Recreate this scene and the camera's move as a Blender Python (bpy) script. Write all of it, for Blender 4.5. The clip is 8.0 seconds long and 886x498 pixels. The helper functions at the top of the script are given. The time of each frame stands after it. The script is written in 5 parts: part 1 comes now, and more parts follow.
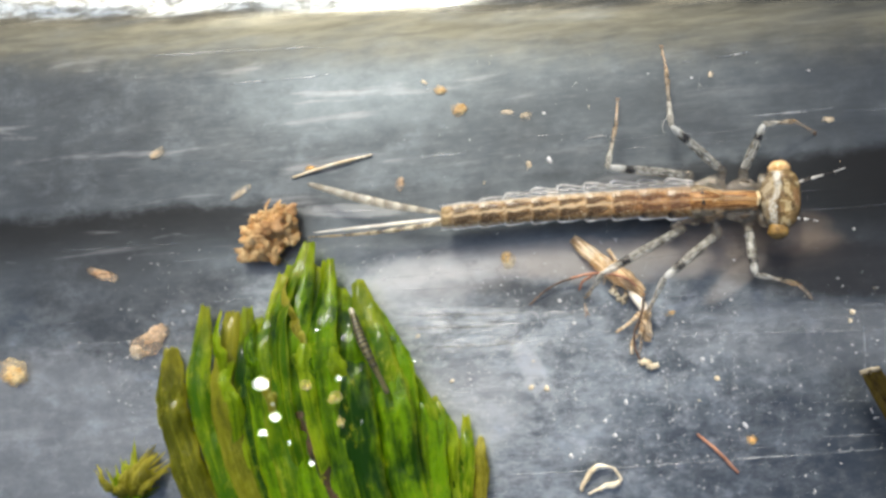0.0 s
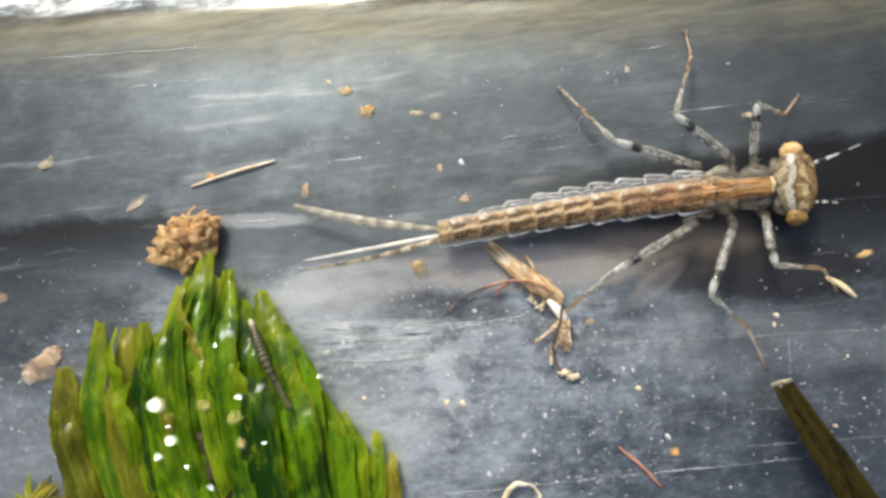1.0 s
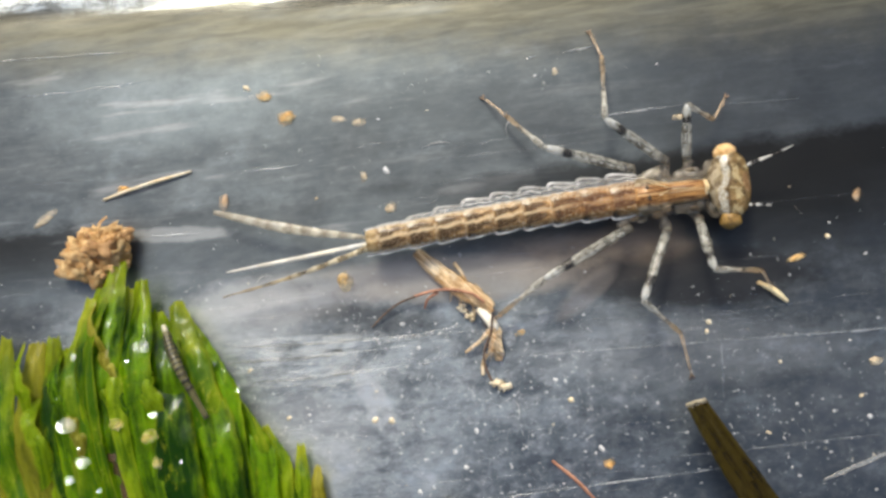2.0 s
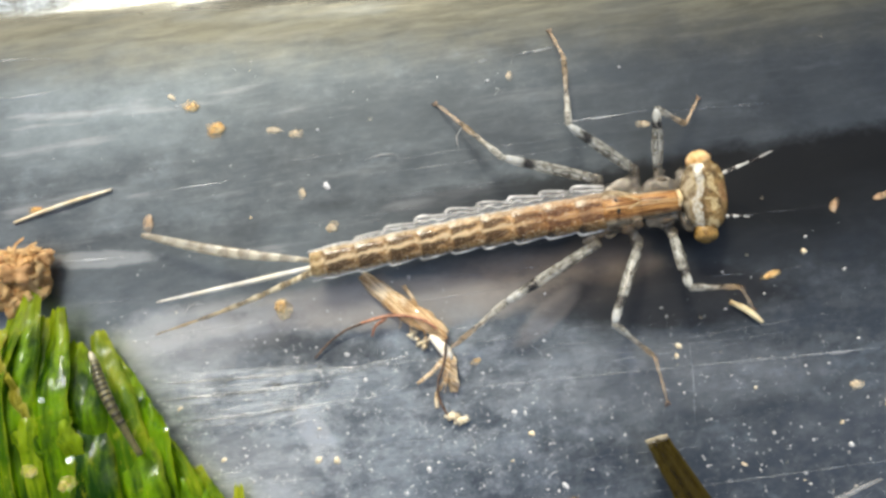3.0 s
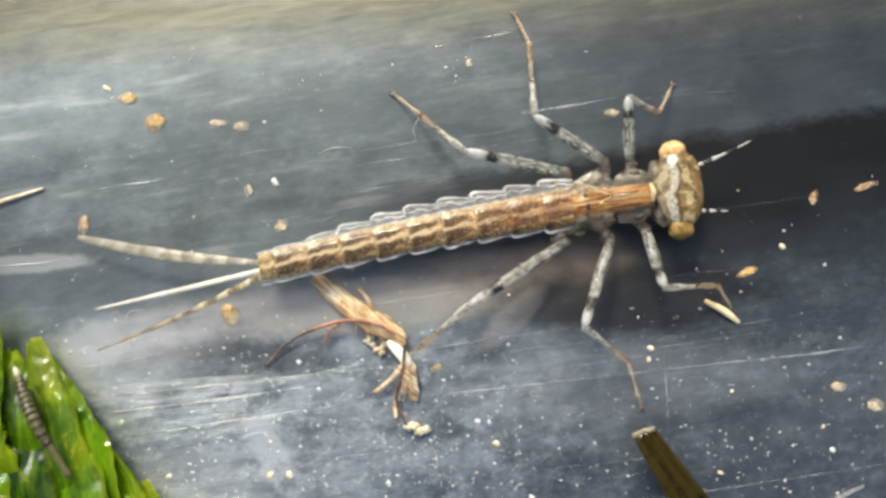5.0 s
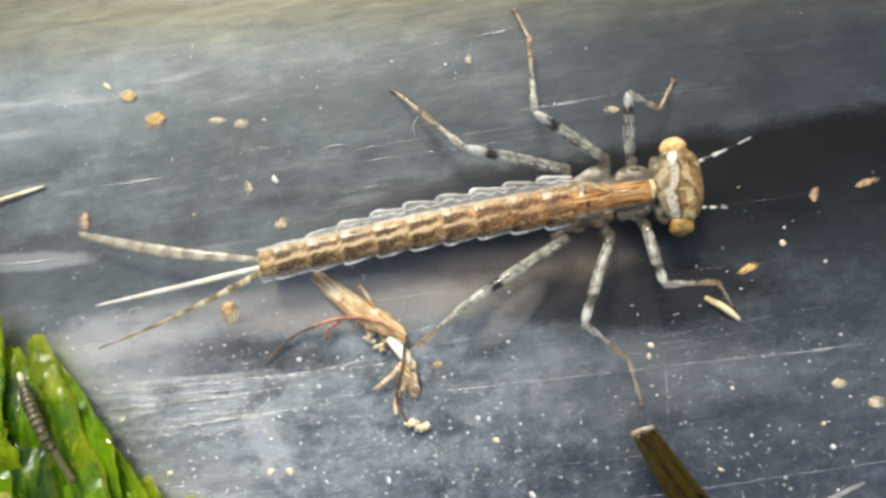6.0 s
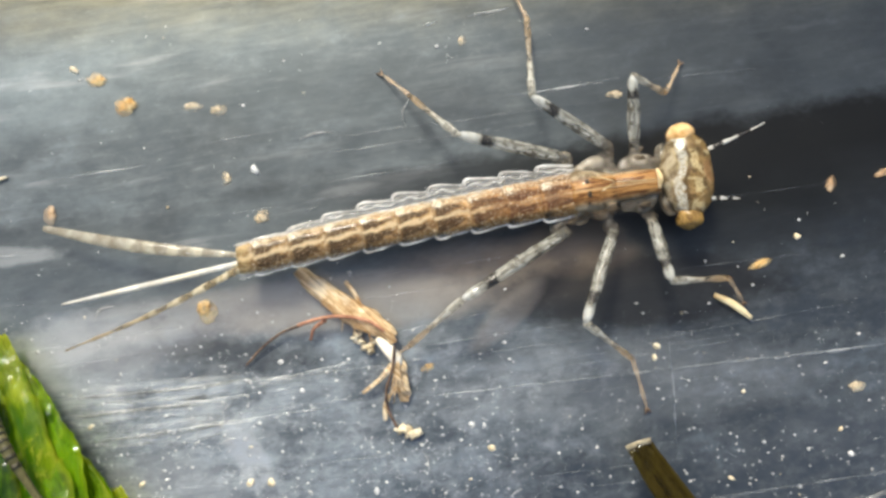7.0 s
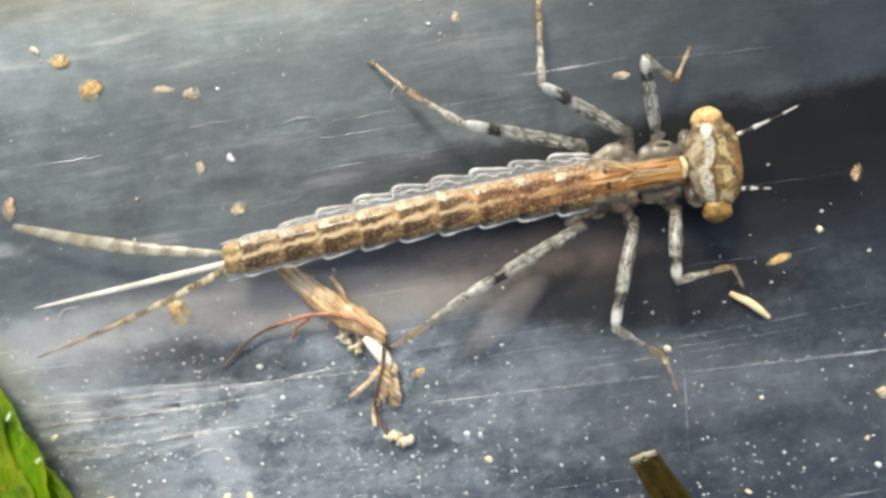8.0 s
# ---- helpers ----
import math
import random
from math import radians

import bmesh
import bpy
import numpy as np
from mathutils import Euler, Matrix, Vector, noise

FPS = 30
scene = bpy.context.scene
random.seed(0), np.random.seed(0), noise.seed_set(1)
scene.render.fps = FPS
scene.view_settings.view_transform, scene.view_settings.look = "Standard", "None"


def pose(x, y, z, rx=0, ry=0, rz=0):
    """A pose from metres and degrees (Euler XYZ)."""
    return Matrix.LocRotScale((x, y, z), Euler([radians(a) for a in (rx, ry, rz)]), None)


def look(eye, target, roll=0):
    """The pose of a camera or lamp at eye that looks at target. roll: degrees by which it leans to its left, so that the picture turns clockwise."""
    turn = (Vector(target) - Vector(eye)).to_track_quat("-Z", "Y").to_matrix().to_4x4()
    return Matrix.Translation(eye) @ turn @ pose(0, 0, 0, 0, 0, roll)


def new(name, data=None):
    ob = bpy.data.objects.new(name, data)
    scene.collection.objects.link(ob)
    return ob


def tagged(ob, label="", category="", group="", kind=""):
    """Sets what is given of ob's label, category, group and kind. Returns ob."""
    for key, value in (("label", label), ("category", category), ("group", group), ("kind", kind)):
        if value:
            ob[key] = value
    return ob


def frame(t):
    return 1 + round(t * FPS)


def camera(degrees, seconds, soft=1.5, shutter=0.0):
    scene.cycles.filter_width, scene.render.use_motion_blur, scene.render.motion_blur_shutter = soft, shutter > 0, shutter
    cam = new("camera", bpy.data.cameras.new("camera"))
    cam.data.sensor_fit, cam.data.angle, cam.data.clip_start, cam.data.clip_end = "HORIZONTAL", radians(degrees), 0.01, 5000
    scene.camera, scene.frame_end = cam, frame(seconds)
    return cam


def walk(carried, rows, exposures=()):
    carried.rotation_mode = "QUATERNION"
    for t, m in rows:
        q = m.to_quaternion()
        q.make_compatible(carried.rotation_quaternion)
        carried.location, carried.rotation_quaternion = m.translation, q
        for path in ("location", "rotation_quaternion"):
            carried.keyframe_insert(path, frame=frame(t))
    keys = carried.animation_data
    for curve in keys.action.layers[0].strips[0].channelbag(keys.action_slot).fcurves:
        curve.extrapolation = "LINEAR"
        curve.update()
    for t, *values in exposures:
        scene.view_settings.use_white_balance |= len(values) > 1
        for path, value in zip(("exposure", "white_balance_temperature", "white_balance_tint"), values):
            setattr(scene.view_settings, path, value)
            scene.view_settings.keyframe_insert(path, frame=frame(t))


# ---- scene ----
MM = 0.001  # the whole place is a few centimetres wide; lengths below are in millimetres

cam = camera(53.0, 8.0, soft=3.1)
PATH = [
    (0, -0.946, -1.180, 38.239, 8.099, 7.954, 1.678),
    (0.2, -0.582, -0.708, 37.512, 7.750, 6.911, 1.166),
    (0.5, 0.001, -0.001, 37.000, 7.430, 6.379, 0.415),
    (1, 1.268, 0.035, 36.106, 7.046, 6.163, -0.019),
    (1.5, 2.177, 1.052, 35.922, 5.769, 3.905, -1.124),
    (1.7, 2.309, 1.061, 35.614, 5.901, 3.919, -1.264),
    (2.8, 2.608, 2.514, 32.623, 5.111, 1.604, -2.623),
    (3, 3.036, 2.612, 32.085, 5.259, 1.593, -2.709),
    (3.5, 3.607, 3.328, 30.840, 4.328, 1.472, -2.847),
    (4, 3.968, 3.681, 30.252, 4.098, 1.528, -3.001),
    (4.5, 4.067, 3.425, 30.232, 4.107, 0.899, -3.317),
    (4.7, 3.902, 3.354, 30.160, 4.098, 0.552, -3.409),
    (5.8, 3.906, 3.447, 30.112, 3.738, 0.662, -3.488),
    (6, 4.098, 3.426, 30.139, 3.703, 0.915, -3.521),
    (6.5, 4.145, 3.406, 29.976, 3.349, 0.714, -3.612),
    (7, 4.164, 3.513, 28.187, 3.414, 0.567, -3.656),
    (7.5, 4.279, 3.557, 26.602, 3.327, 0.412, -3.731),
    (8, 4.398, 3.704, 25.982, 2.919, 0.614, -3.795),
]
walk(cam, [(t, pose(x * MM, y * MM, z * MM, rx, ry, rz)) for t, x, y, z, rx, ry, rz in PATH], exposures=[(0.0, -0.10, 6500, 6), (1.0, -0.18, 6500, 6), (1.5, -0.20, 6550, 6), (3.0, -0.02, 6600, 4), (3.5, 0.04, 6650, 3), (8.0, 0.04, 6650, 3)])

# ---- light: open sky and a high sun behind the tray's far rim ----
SUN_ELEVATION, SUN_AZIMUTH = 46.0, 108.0  # azimuth: degrees from +x towards +y
world = bpy.data.worlds.new("sky")
scene.world = world
world.use_nodes = True
sky = world.node_tree.nodes.new("ShaderNodeTexSky")
sky.sky_type, sky.sun_disc = "NISHITA", False
sky.sun_elevation, sky.sun_rotation = radians(SUN_ELEVATION), radians(90 - SUN_AZIMUTH)
sky.air_density, sky.dust_density = 0.8, 4.0
back = world.node_tree.nodes["Background"]
back.inputs["Strength"].default_value = 0.205
world.node_tree.links.new(sky.outputs["Color"], back.inputs["Color"])
sun = new("sun", bpy.data.lights.new("sun", "SUN"))
sun.data.energy, sun.data.angle, sun.data.color = 3.2, radians(14.0), (1.0, 0.955, 0.87)
away = Vector((math.cos(radians(SUN_AZIMUTH)) * math.cos(radians(SUN_ELEVATION)), math.sin(radians(SUN_AZIMUTH)) * math.cos(radians(SUN_ELEVATION)), math.sin(radians(SUN_ELEVATION))))
sun.matrix_basis = look(away * 0.5, (0, 0, 0))


# ---- materials ----
class Nodes:
    """Short hand for a node tree."""

    def __init__(self, name):
        self.mat = bpy.data.materials.new(name)
        self.mat.use_nodes = True
        self.tree = self.mat.node_tree
        self.tree.nodes.clear()
        self.out = self.add("ShaderNodeOutputMaterial")

    def add(self, kind, **props):
        node = self.tree.nodes.new(kind)
        for key, value in props.items():
            setattr(node, key, value)
        return node

    def plug(self, value, socket):
        if isinstance(value, bpy.types.NodeSocket):
            self.tree.links.new(value, socket)
        elif value is not None:
            socket.default_value = value

    def math(self, op, a, b=None, c=None, clamp=False):
        node = self.add("ShaderNodeMath", operation=op, use_clamp=clamp)
        for value, socket in zip((a, b, c), node.inputs):
            self.plug(value, socket)
        return node.outputs[0]

    def coords(self, scale=(1, 1, 1), turn=0.0, shift=(0, 0, 0)):
        """Object space in millimetres, turned about z and scaled."""
        tc = self.add("ShaderNodeTexCoord")
        a = self.add("ShaderNodeMapping")
        a.inputs["Scale"].default_value = (1000, 1000, 1000)
        self.plug(tc.outputs["Object"], a.inputs["Vector"])
        b = self.add("ShaderNodeMapping")
        b.inputs["Rotation"].default_value = (0, 0, radians(turn))
        b.inputs["Location"].default_value = shift
        self.plug(a.outputs[0], b.inputs["Vector"])
        c = self.add("ShaderNodeMapping")
        c.inputs["Scale"].default_value = scale
        self.plug(b.outputs[0], c.inputs["Vector"])
        return c.outputs[0]

    def noise(self, vector, scale=1.0, detail=3.0, rough=0.55, distort=0.0):
        node = self.add("ShaderNodeTexNoise")
        self.plug(vector, node.inputs["Vector"])
        for key, value in (("Scale", scale), ("Detail", detail), ("Roughness", rough), ("Distortion", distort)):
            node.inputs[key].default_value = value
        return node.outputs["Fac"]

    def step(self, value, low, high, to_low=0.0, to_high=1.0):
        node = self.add("ShaderNodeMapRange", interpolation_type="SMOOTHSTEP")
        for key, v in (("Value", value), ("From Min", low), ("From Max", high), ("To Min", to_low), ("To Max", to_high)):
            self.plug(v, node.inputs[key])
        return node.outputs[0]

    def mix(self, fac, a, b):
        node = self.add("ShaderNodeMix", data_type="RGBA")
        self.plug(fac, node.inputs[0])
        for value, socket in ((a, node.inputs[6]), (b, node.inputs[7])):
            self.plug((*value, 1.0) if isinstance(value, tuple) else value, socket)
        return node.outputs[2]

    def split(self, vector):
        node = self.add("ShaderNodeSeparateXYZ")
        self.plug(vector, node.inputs[0])
        return node.outputs

    def bump(self, height, strength=0.3, distance=0.05):
        node = self.add("ShaderNodeBump")
        node.inputs["Strength"].default_value = strength
        node.inputs["Distance"].default_value = distance * MM
        self.plug(height, node.inputs["Height"])
        return node.outputs[0]

    def surface(self, colour, rough=0.5, metal=0.0, normal=None, alpha=1.0, through_light=0.0, coat=0.0, spec=0.5, clear=0.0, ior=1.33):
        p = self.add("ShaderNodeBsdfPrincipled")
        self.plug((*colour, 1.0) if isinstance(colour, tuple) else colour, p.inputs["Base Color"])
        self.plug(rough, p.inputs["Roughness"])
        self.plug(metal, p.inputs["Metallic"])
        self.plug(alpha, p.inputs["Alpha"])
        p.inputs["Specular IOR Level"].default_value = spec
        p.inputs["Transmission Weight"].default_value = clear
        p.inputs["IOR"].default_value = ior
        p.inputs["Coat Weight"].default_value = coat
        p.inputs["Coat Roughness"].default_value = 0.08
        self.plug(normal, p.inputs["Normal"])
        shader = p.outputs[0]
        if through_light:
            t = self.add("ShaderNodeBsdfTranslucent")
            self.plug((*colour, 1.0) if isinstance(colour, tuple) else colour, t.inputs["Color"])
            self.plug(normal, t.inputs["Normal"])
            m = self.add("ShaderNodeMixShader")
            m.inputs[0].default_value = through_light
            self.plug(shader, m.inputs[1])
            self.plug(t.outputs[0], m.inputs[2])
            shader = m.outputs[0]
        self.plug(shader, self.out.inputs["Surface"])
        return self.mat


def mat_tray():
    """Scuffed steel under a cloudy water film, with a dark reflection painted along one long band."""
    n = Nodes("brushed_steel")
    turn = -5.0
    xyz = n.split(n.coords(turn=turn))
    x, y = xyz[0], xyz[1]
    fine = n.noise(n.coords((0.5, 7.0, 1.0), turn), 1.0, 4, 0.65)
    streak = n.noise(n.coords((0.13, 1.1, 1.0), turn), 1.0, 5, 0.6, 0.4)
    cloud = n.noise(n.coords((0.16, 0.30, 1.0), turn), 1.0, 4, 0.6, 0.5)
    film = n.noise(n.coords((0.55, 0.85, 1.0), turn, (3, 7, 0)), 1.0, 8, 0.72, 0.08)
    plain = n.split(n.coords())
    grit = n.noise(n.coords((3.4, 4.6, 1.0), turn), 1.0, 5, 0.75)
    # dark reflection painted in: a firm edge on one side, fading out on the other, deeper towards +x
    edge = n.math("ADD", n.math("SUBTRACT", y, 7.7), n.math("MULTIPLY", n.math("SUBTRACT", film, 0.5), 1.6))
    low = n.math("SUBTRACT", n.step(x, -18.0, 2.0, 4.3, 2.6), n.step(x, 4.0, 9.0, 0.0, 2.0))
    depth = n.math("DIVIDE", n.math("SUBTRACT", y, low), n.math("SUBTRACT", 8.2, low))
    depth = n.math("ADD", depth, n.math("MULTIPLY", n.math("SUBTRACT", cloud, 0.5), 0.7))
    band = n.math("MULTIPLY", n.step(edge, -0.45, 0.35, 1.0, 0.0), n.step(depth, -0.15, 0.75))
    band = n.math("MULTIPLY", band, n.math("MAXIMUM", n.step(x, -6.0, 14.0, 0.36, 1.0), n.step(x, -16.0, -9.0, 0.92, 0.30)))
    tone = n.mix(n.step(cloud, 0.3, 0.7), (0.116, 0.131, 0.140), (0.196, 0.228, 0.244))
    # far side darkened in the colour, to offset the sun's sheen there
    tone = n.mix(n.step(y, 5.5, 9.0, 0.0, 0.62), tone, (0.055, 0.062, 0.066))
    tone = n.mix(n.math("MULTIPLY", n.step(n.math("ADD", n.math("MULTIPLY", film, 0.5), n.math("MULTIPLY", n.noise(n.coords((0.7, 2.2, 1.0), turn, (9, 2, 0)), 1.0, 9, 0.8, 0.1), 0.5)), 0.36, 0.76), n.step(y, 0.5, 6.0, 0.95, 0.22)), tone, (0.48, 0.51, 0.52))
    tone = n.mix(n.math("MULTIPLY", n.step(fine, 0.5, 0.8), 0.16), tone, (0.40, 0.44, 0.455))
    floc = n.noise(n.coords((0.9, 1.2, 1.0), turn, (5, 1, 0)), 1.0, 7, 0.72, 0.1)
    flocs = n.math("MULTIPLY", n.step(floc, 0.50, 0.70), n.step(y, 0.5, 3.5, 0.75, 0.0))
    tone = n.mix(flocs, tone, (0.58, 0.605, 0.62))
    patch = n.math("ADD", n.math("POWER", n.math("DIVIDE", n.math("ADD", n.math("SUBTRACT", plain[0], -2.46), n.math("MULTIPLY", n.math("SUBTRACT", plain[1], -1.03), 0.45)), 0.62), 2.0), n.math("POWER", n.math("DIVIDE", n.math("SUBTRACT", plain[1], -1.03), 1.6), 2.0))
    tone = n.mix(n.step(n.math("ADD", patch, n.math("MULTIPLY", n.math("SUBTRACT", floc, 0.5), 3.0)), 0.4, 1.3, 0.6, 0.0), tone, (0.66, 0.67, 0.67))
    pits = n.math("MULTIPLY", n.step(grit, 0.34, 0.48, 1.0, 0.0), n.step(y, 0.0, 4.5, 0.34, 0.08))
    tone = n.mix(pits, tone, (0.055, 0.060, 0.066))
    grains = n.math("MULTIPLY", n.step(grit, 0.57, 0.72), n.step(y, 0.0, 5.0, 0.50, 0.10))
    tone = n.mix(grains, tone, (0.72, 0.74, 0.75))
    # bright reflection on the far left floor, put into the base colour
    sheen_spot = n.math("ADD", n.math("POWER", n.math("DIVIDE", n.math("ADD", plain[0], 11.0), 6.5), 2.0), n.math("POWER", n.math("DIVIDE", n.math("SUBTRACT", plain[1], 11.2), 2.0), 2.0))
    tone = n.mix(n.math("MULTIPLY", n.step(sheen_spot, 0.0, 1.4, 0.45, 0.0), n.step(film, 0.3, 0.6, 0.5, 1.0)), tone, (0.225, 0.262, 0.278))
    # falloff of the sun's gloss painted in: darker to the sides and far strip
    light_falloff = n.math("MAXIMUM", n.step(x, 2.0, 12.0, 0.0, 0.66), n.step(x, -24.0, -13.0, 0.55, 0.0))
    light_falloff = n.math("MAXIMUM", light_falloff, n.math("MULTIPLY", n.math("MULTIPLY", n.step(x, -9.0, -1.0), n.step(y, 7.0, 8.5)), n.step(y, 10.5, 13.0, 0.38, 0.0)))
    light_falloff = n.math("MAXIMUM", light_falloff, n.math("MULTIPLY", n.step(y, -6.0, -1.5, 0.3, 0.0), n.step(x, 1.0, 7.0)))
    tone = n.mix(light_falloff, tone, (0.045, 0.050, 0.054))
    wash = n.noise(n.coords((0.30, 1.5, 1.0), turn, (1, 4, 0)), 1.0, 9, 0.78, 0.15)
    silt = n.math("MULTIPLY", n.step(y, 1.5, 5.6, 1.0, 0.0), n.math("MULTIPLY", n.step(x, -18.0, -11.0), n.step(x, -5.0, 3.5, 0.66, 0.0)))
    tone = n.mix(n.math("MULTIPLY", silt, n.step(n.math("ADD", n.math("MULTIPLY", wash, 0.75), n.math("MULTIPLY", film, 0.25)), 0.40, 0.60, 0.10, 1.0)), tone, (0.56, 0.595, 0.595))
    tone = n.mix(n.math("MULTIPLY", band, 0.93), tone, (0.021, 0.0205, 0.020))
    pale = n.math("MULTIPLY", n.step(streak, 0.57, 0.70), n.step(x, -6.0, 9.0, 0.32, 0.08))
    tone = n.mix(pale, tone, (0.46, 0.46, 0.46))
    # warm light through the nymph's body, painted on the steel
    body_glow = n.math("ADD", n.math("POWER", n.math("DIVIDE", n.math("SUBTRACT", plain[0], 6.0), 4.6), 2.0), n.math("POWER", n.math("DIVIDE", n.math("SUBTRACT", plain[1], 4.3), 1.2), 2.0))
    tone = n.mix(n.math("MULTIPLY", n.step(body_glow, 0.2, 1.3, 0.44, 0.0), n.step(film, 0.3, 0.6, 0.6, 1.0)), tone, (0.42, 0.31, 0.215))
    # pale haze of light below the tail gills, painted the same way
    gill_haze = n.math("ADD", n.math("POWER", n.math("DIVIDE", n.math("ADD", plain[0], 5.0), 5.0), 2.0), n.math("POWER", n.math("DIVIDE", n.math("SUBTRACT", n.math("SUBTRACT", plain[1], 3.2), n.math("MULTIPLY", n.math("ADD", plain[0], 5.0), 0.10)), 1.1), 2.0))
    tone = n.mix(n.math("MULTIPLY", n.step(gill_haze, 0.1, 1.3, 0.62, 0.0), n.step(streak, 0.3, 0.6, 0.5, 1.0)), tone, (0.50, 0.48, 0.45))
    # soft drifts of silt and bare blue-dark steel between them
    drift = n.noise(n.coords((0.42, 0.62, 1.0), turn, (8, 3, 0)), 1.0, 5, 0.58, 0.3)
    wisp = n.noise(n.coords((1.7, 2.3, 1.0), turn, (2, 9, 0)), 1.0, 6, 0.7, 0.2)
    near = n.math("MULTIPLY", n.step(y, 2.0, 6.0, 1.0, 0.25), n.math("SUBTRACT", 1.0, band))
    tone = n.mix(n.math("MULTIPLY", n.step(n.math("ADD", n.math("MULTIPLY", drift, 0.6), n.math("MULTIPLY", wisp, 0.4)), 0.38, 0.53, 0.60, 0.0), near), tone, (0.052, 0.066, 0.086))
    tone = n.mix(n.math("MULTIPLY", n.math("MULTIPLY", n.step(drift, 0.46, 0.72), n.step(wisp, 0.34, 0.72, 0.1, 1.0)), n.math("MULTIPLY", near, n.step(x, 2.0, 9.0, 0.55, 0.25))), tone, (0.53, 0.60, 0.67))
    # dark patches painted in for the nymph's shadow and dark reflections
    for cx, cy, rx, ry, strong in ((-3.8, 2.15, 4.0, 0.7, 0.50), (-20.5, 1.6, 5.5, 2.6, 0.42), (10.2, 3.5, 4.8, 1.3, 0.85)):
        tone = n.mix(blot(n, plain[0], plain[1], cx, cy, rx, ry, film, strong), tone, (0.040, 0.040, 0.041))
    # brownish light under the abdomen, painted into the floor colour
    tone = n.mix(blot(n, plain[0], plain[1], 0.6, 3.7, 5.0, 1.0, film, 0.55), tone, (0.44, 0.40, 0.35))
    # pale silt patches; the last, narrow one is a painted sheen
    for cx, cy, rx, ry, strong in ((-7.6, 2.5, 2.6, 1.5, 0.38), (9.5, 0.7, 6.5, 1.4, 0.12), (17.0, -2.2, 4.0, 2.2, 0.10), (-5.5, -2.6, 3.0, 2.0, 0.35), (-24.0, -4.5, 6.5, 4.2, 0.26), (-10.6, 5.85, 2.6, 0.34, 0.32)):
        tone = n.mix(blot(n, plain[0], plain[1], cx, cy, rx, ry, wisp, strong), tone, (0.60, 0.61, 0.60))
    # tan light thrown down from the nymph's thorax, painted on the floor
    tone = n.mix(blot(n, plain[0], plain[1], 8.3, 5.0, 2.0, 1.0, film, 0.26), tone, (0.33, 0.25, 0.175))
    # far patch darkened in the colour, against the sheen there
    tone = n.mix(blot(n, plain[0], plain[1], -1.0, 11.3, 6.0, 2.0, film, 0.26), tone, (0.090, 0.104, 0.112))
    # slanting streak of sunlight focused by a clear leg, painted on the floor
    slant = n.split(n.coords(turn=-40.0))
    tone = n.mix(blot(n, slant[0], slant[1], 6.45, -1.48, 1.6, 0.50, film, 0.28), tone, (0.52, 0.45, 0.37))
    # darker and bluer towards the near right
    near_dark = n.math("MULTIPLY", n.step(y, -4.0, -0.8, 0.55, 0.0), n.step(x, -2.0, 4.0, 0.0, 1.0))
    tone = n.mix(n.math("MULTIPLY", near_dark, n.step(wisp, 0.44, 0.64, 1.0, 0.35)), tone, (0.056, 0.070, 0.092))
    # browner tone along the rim
    y = plain[1]
    rim = n.math("MULTIPLY", n.step(n.math("ADD", y, n.math("MULTIPLY", n.math("SUBTRACT", film, 0.5), 2.2)), 11.8, 14.6), n.step(streak, 0.25, 0.6, 0.5, 0.92))
    rim_noise = n.noise(n.coords((0.35, 2.6, 1.0), turn), 1.0, 6, 0.7, 0.5)
    tone = n.mix(rim, tone, n.mix(n.step(rim_noise, 0.3, 0.7), (0.105, 0.100, 0.074), (0.185, 0.176, 0.130)))
    # blown-out reflection beyond the rim painted pale, stronger to the left
    tone = n.mix(n.math("MULTIPLY", n.step(n.math("ADD", y, n.math("MULTIPLY", rim_noise, 1.4)), 15.9, 16.4), n.math("MULTIPLY", n.step(plain[0], -16.0, 0.0, 0.9, 0.15), n.step(n.noise(n.coords((0.9, 2.4, 1.0), turn, (6, 6, 0)), 1.0, 5, 0.7), 0.36, 0.58, 0.25, 1.0))), tone, (0.60, 0.66, 0.66))
    rough = n.math("ADD", n.math("MULTIPLY", film, 0.18), n.math("ADD", n.math("MULTIPLY", fine, 0.12), 0.30))
    rough = n.math("MULTIPLY", rough, n.step(y, 14.2, 15.4, 1.0, 0.5))
    height = n.math("ADD", n.math("MULTIPLY", fine, 0.4), n.math("ADD", n.math("MULTIPLY", grit, 0.2), film))
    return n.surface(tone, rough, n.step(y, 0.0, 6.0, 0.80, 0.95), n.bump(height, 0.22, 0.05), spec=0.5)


def mat_plain(name, low, high, scale=4.0, rough=0.5, bump=0.3, shells=False, **more):
    """Two tones mottled at two scales; shells: clearer outside than at the core."""
    n = Nodes(name)
    coarse = n.noise(n.coords(), scale, 3, 0.6)
    grain = n.noise(n.coords(), scale * 5, 2, 0.6)
    fac = n.step(n.math("ADD", n.math("MULTIPLY", coarse, 0.7), n.math("MULTIPLY", grain, 0.3)), 0.33, 0.67)
    info = n.add("ShaderNodeObjectInfo")
    fac = n.math("ADD", fac, n.math("MULTIPLY", n.math("SUBTRACT", info.outputs["Random"], 0.5), 0.35), clamp=True)
    if shells:
        core = n.add("ShaderNodeAttribute", attribute_name="core").outputs["Fac"]
        more["alpha"] = n.math("MULTIPLY", n.step(core, 0.0, 1.0, 0.20, 0.46), n.step(grain, 0.35, 0.6, 0.45, 1.0))
    return n.surface(n.mix(fac, low, high), rough, 0.0, n.bump(n.math("ADD", coarse, grain), bump, 0.08), **more)


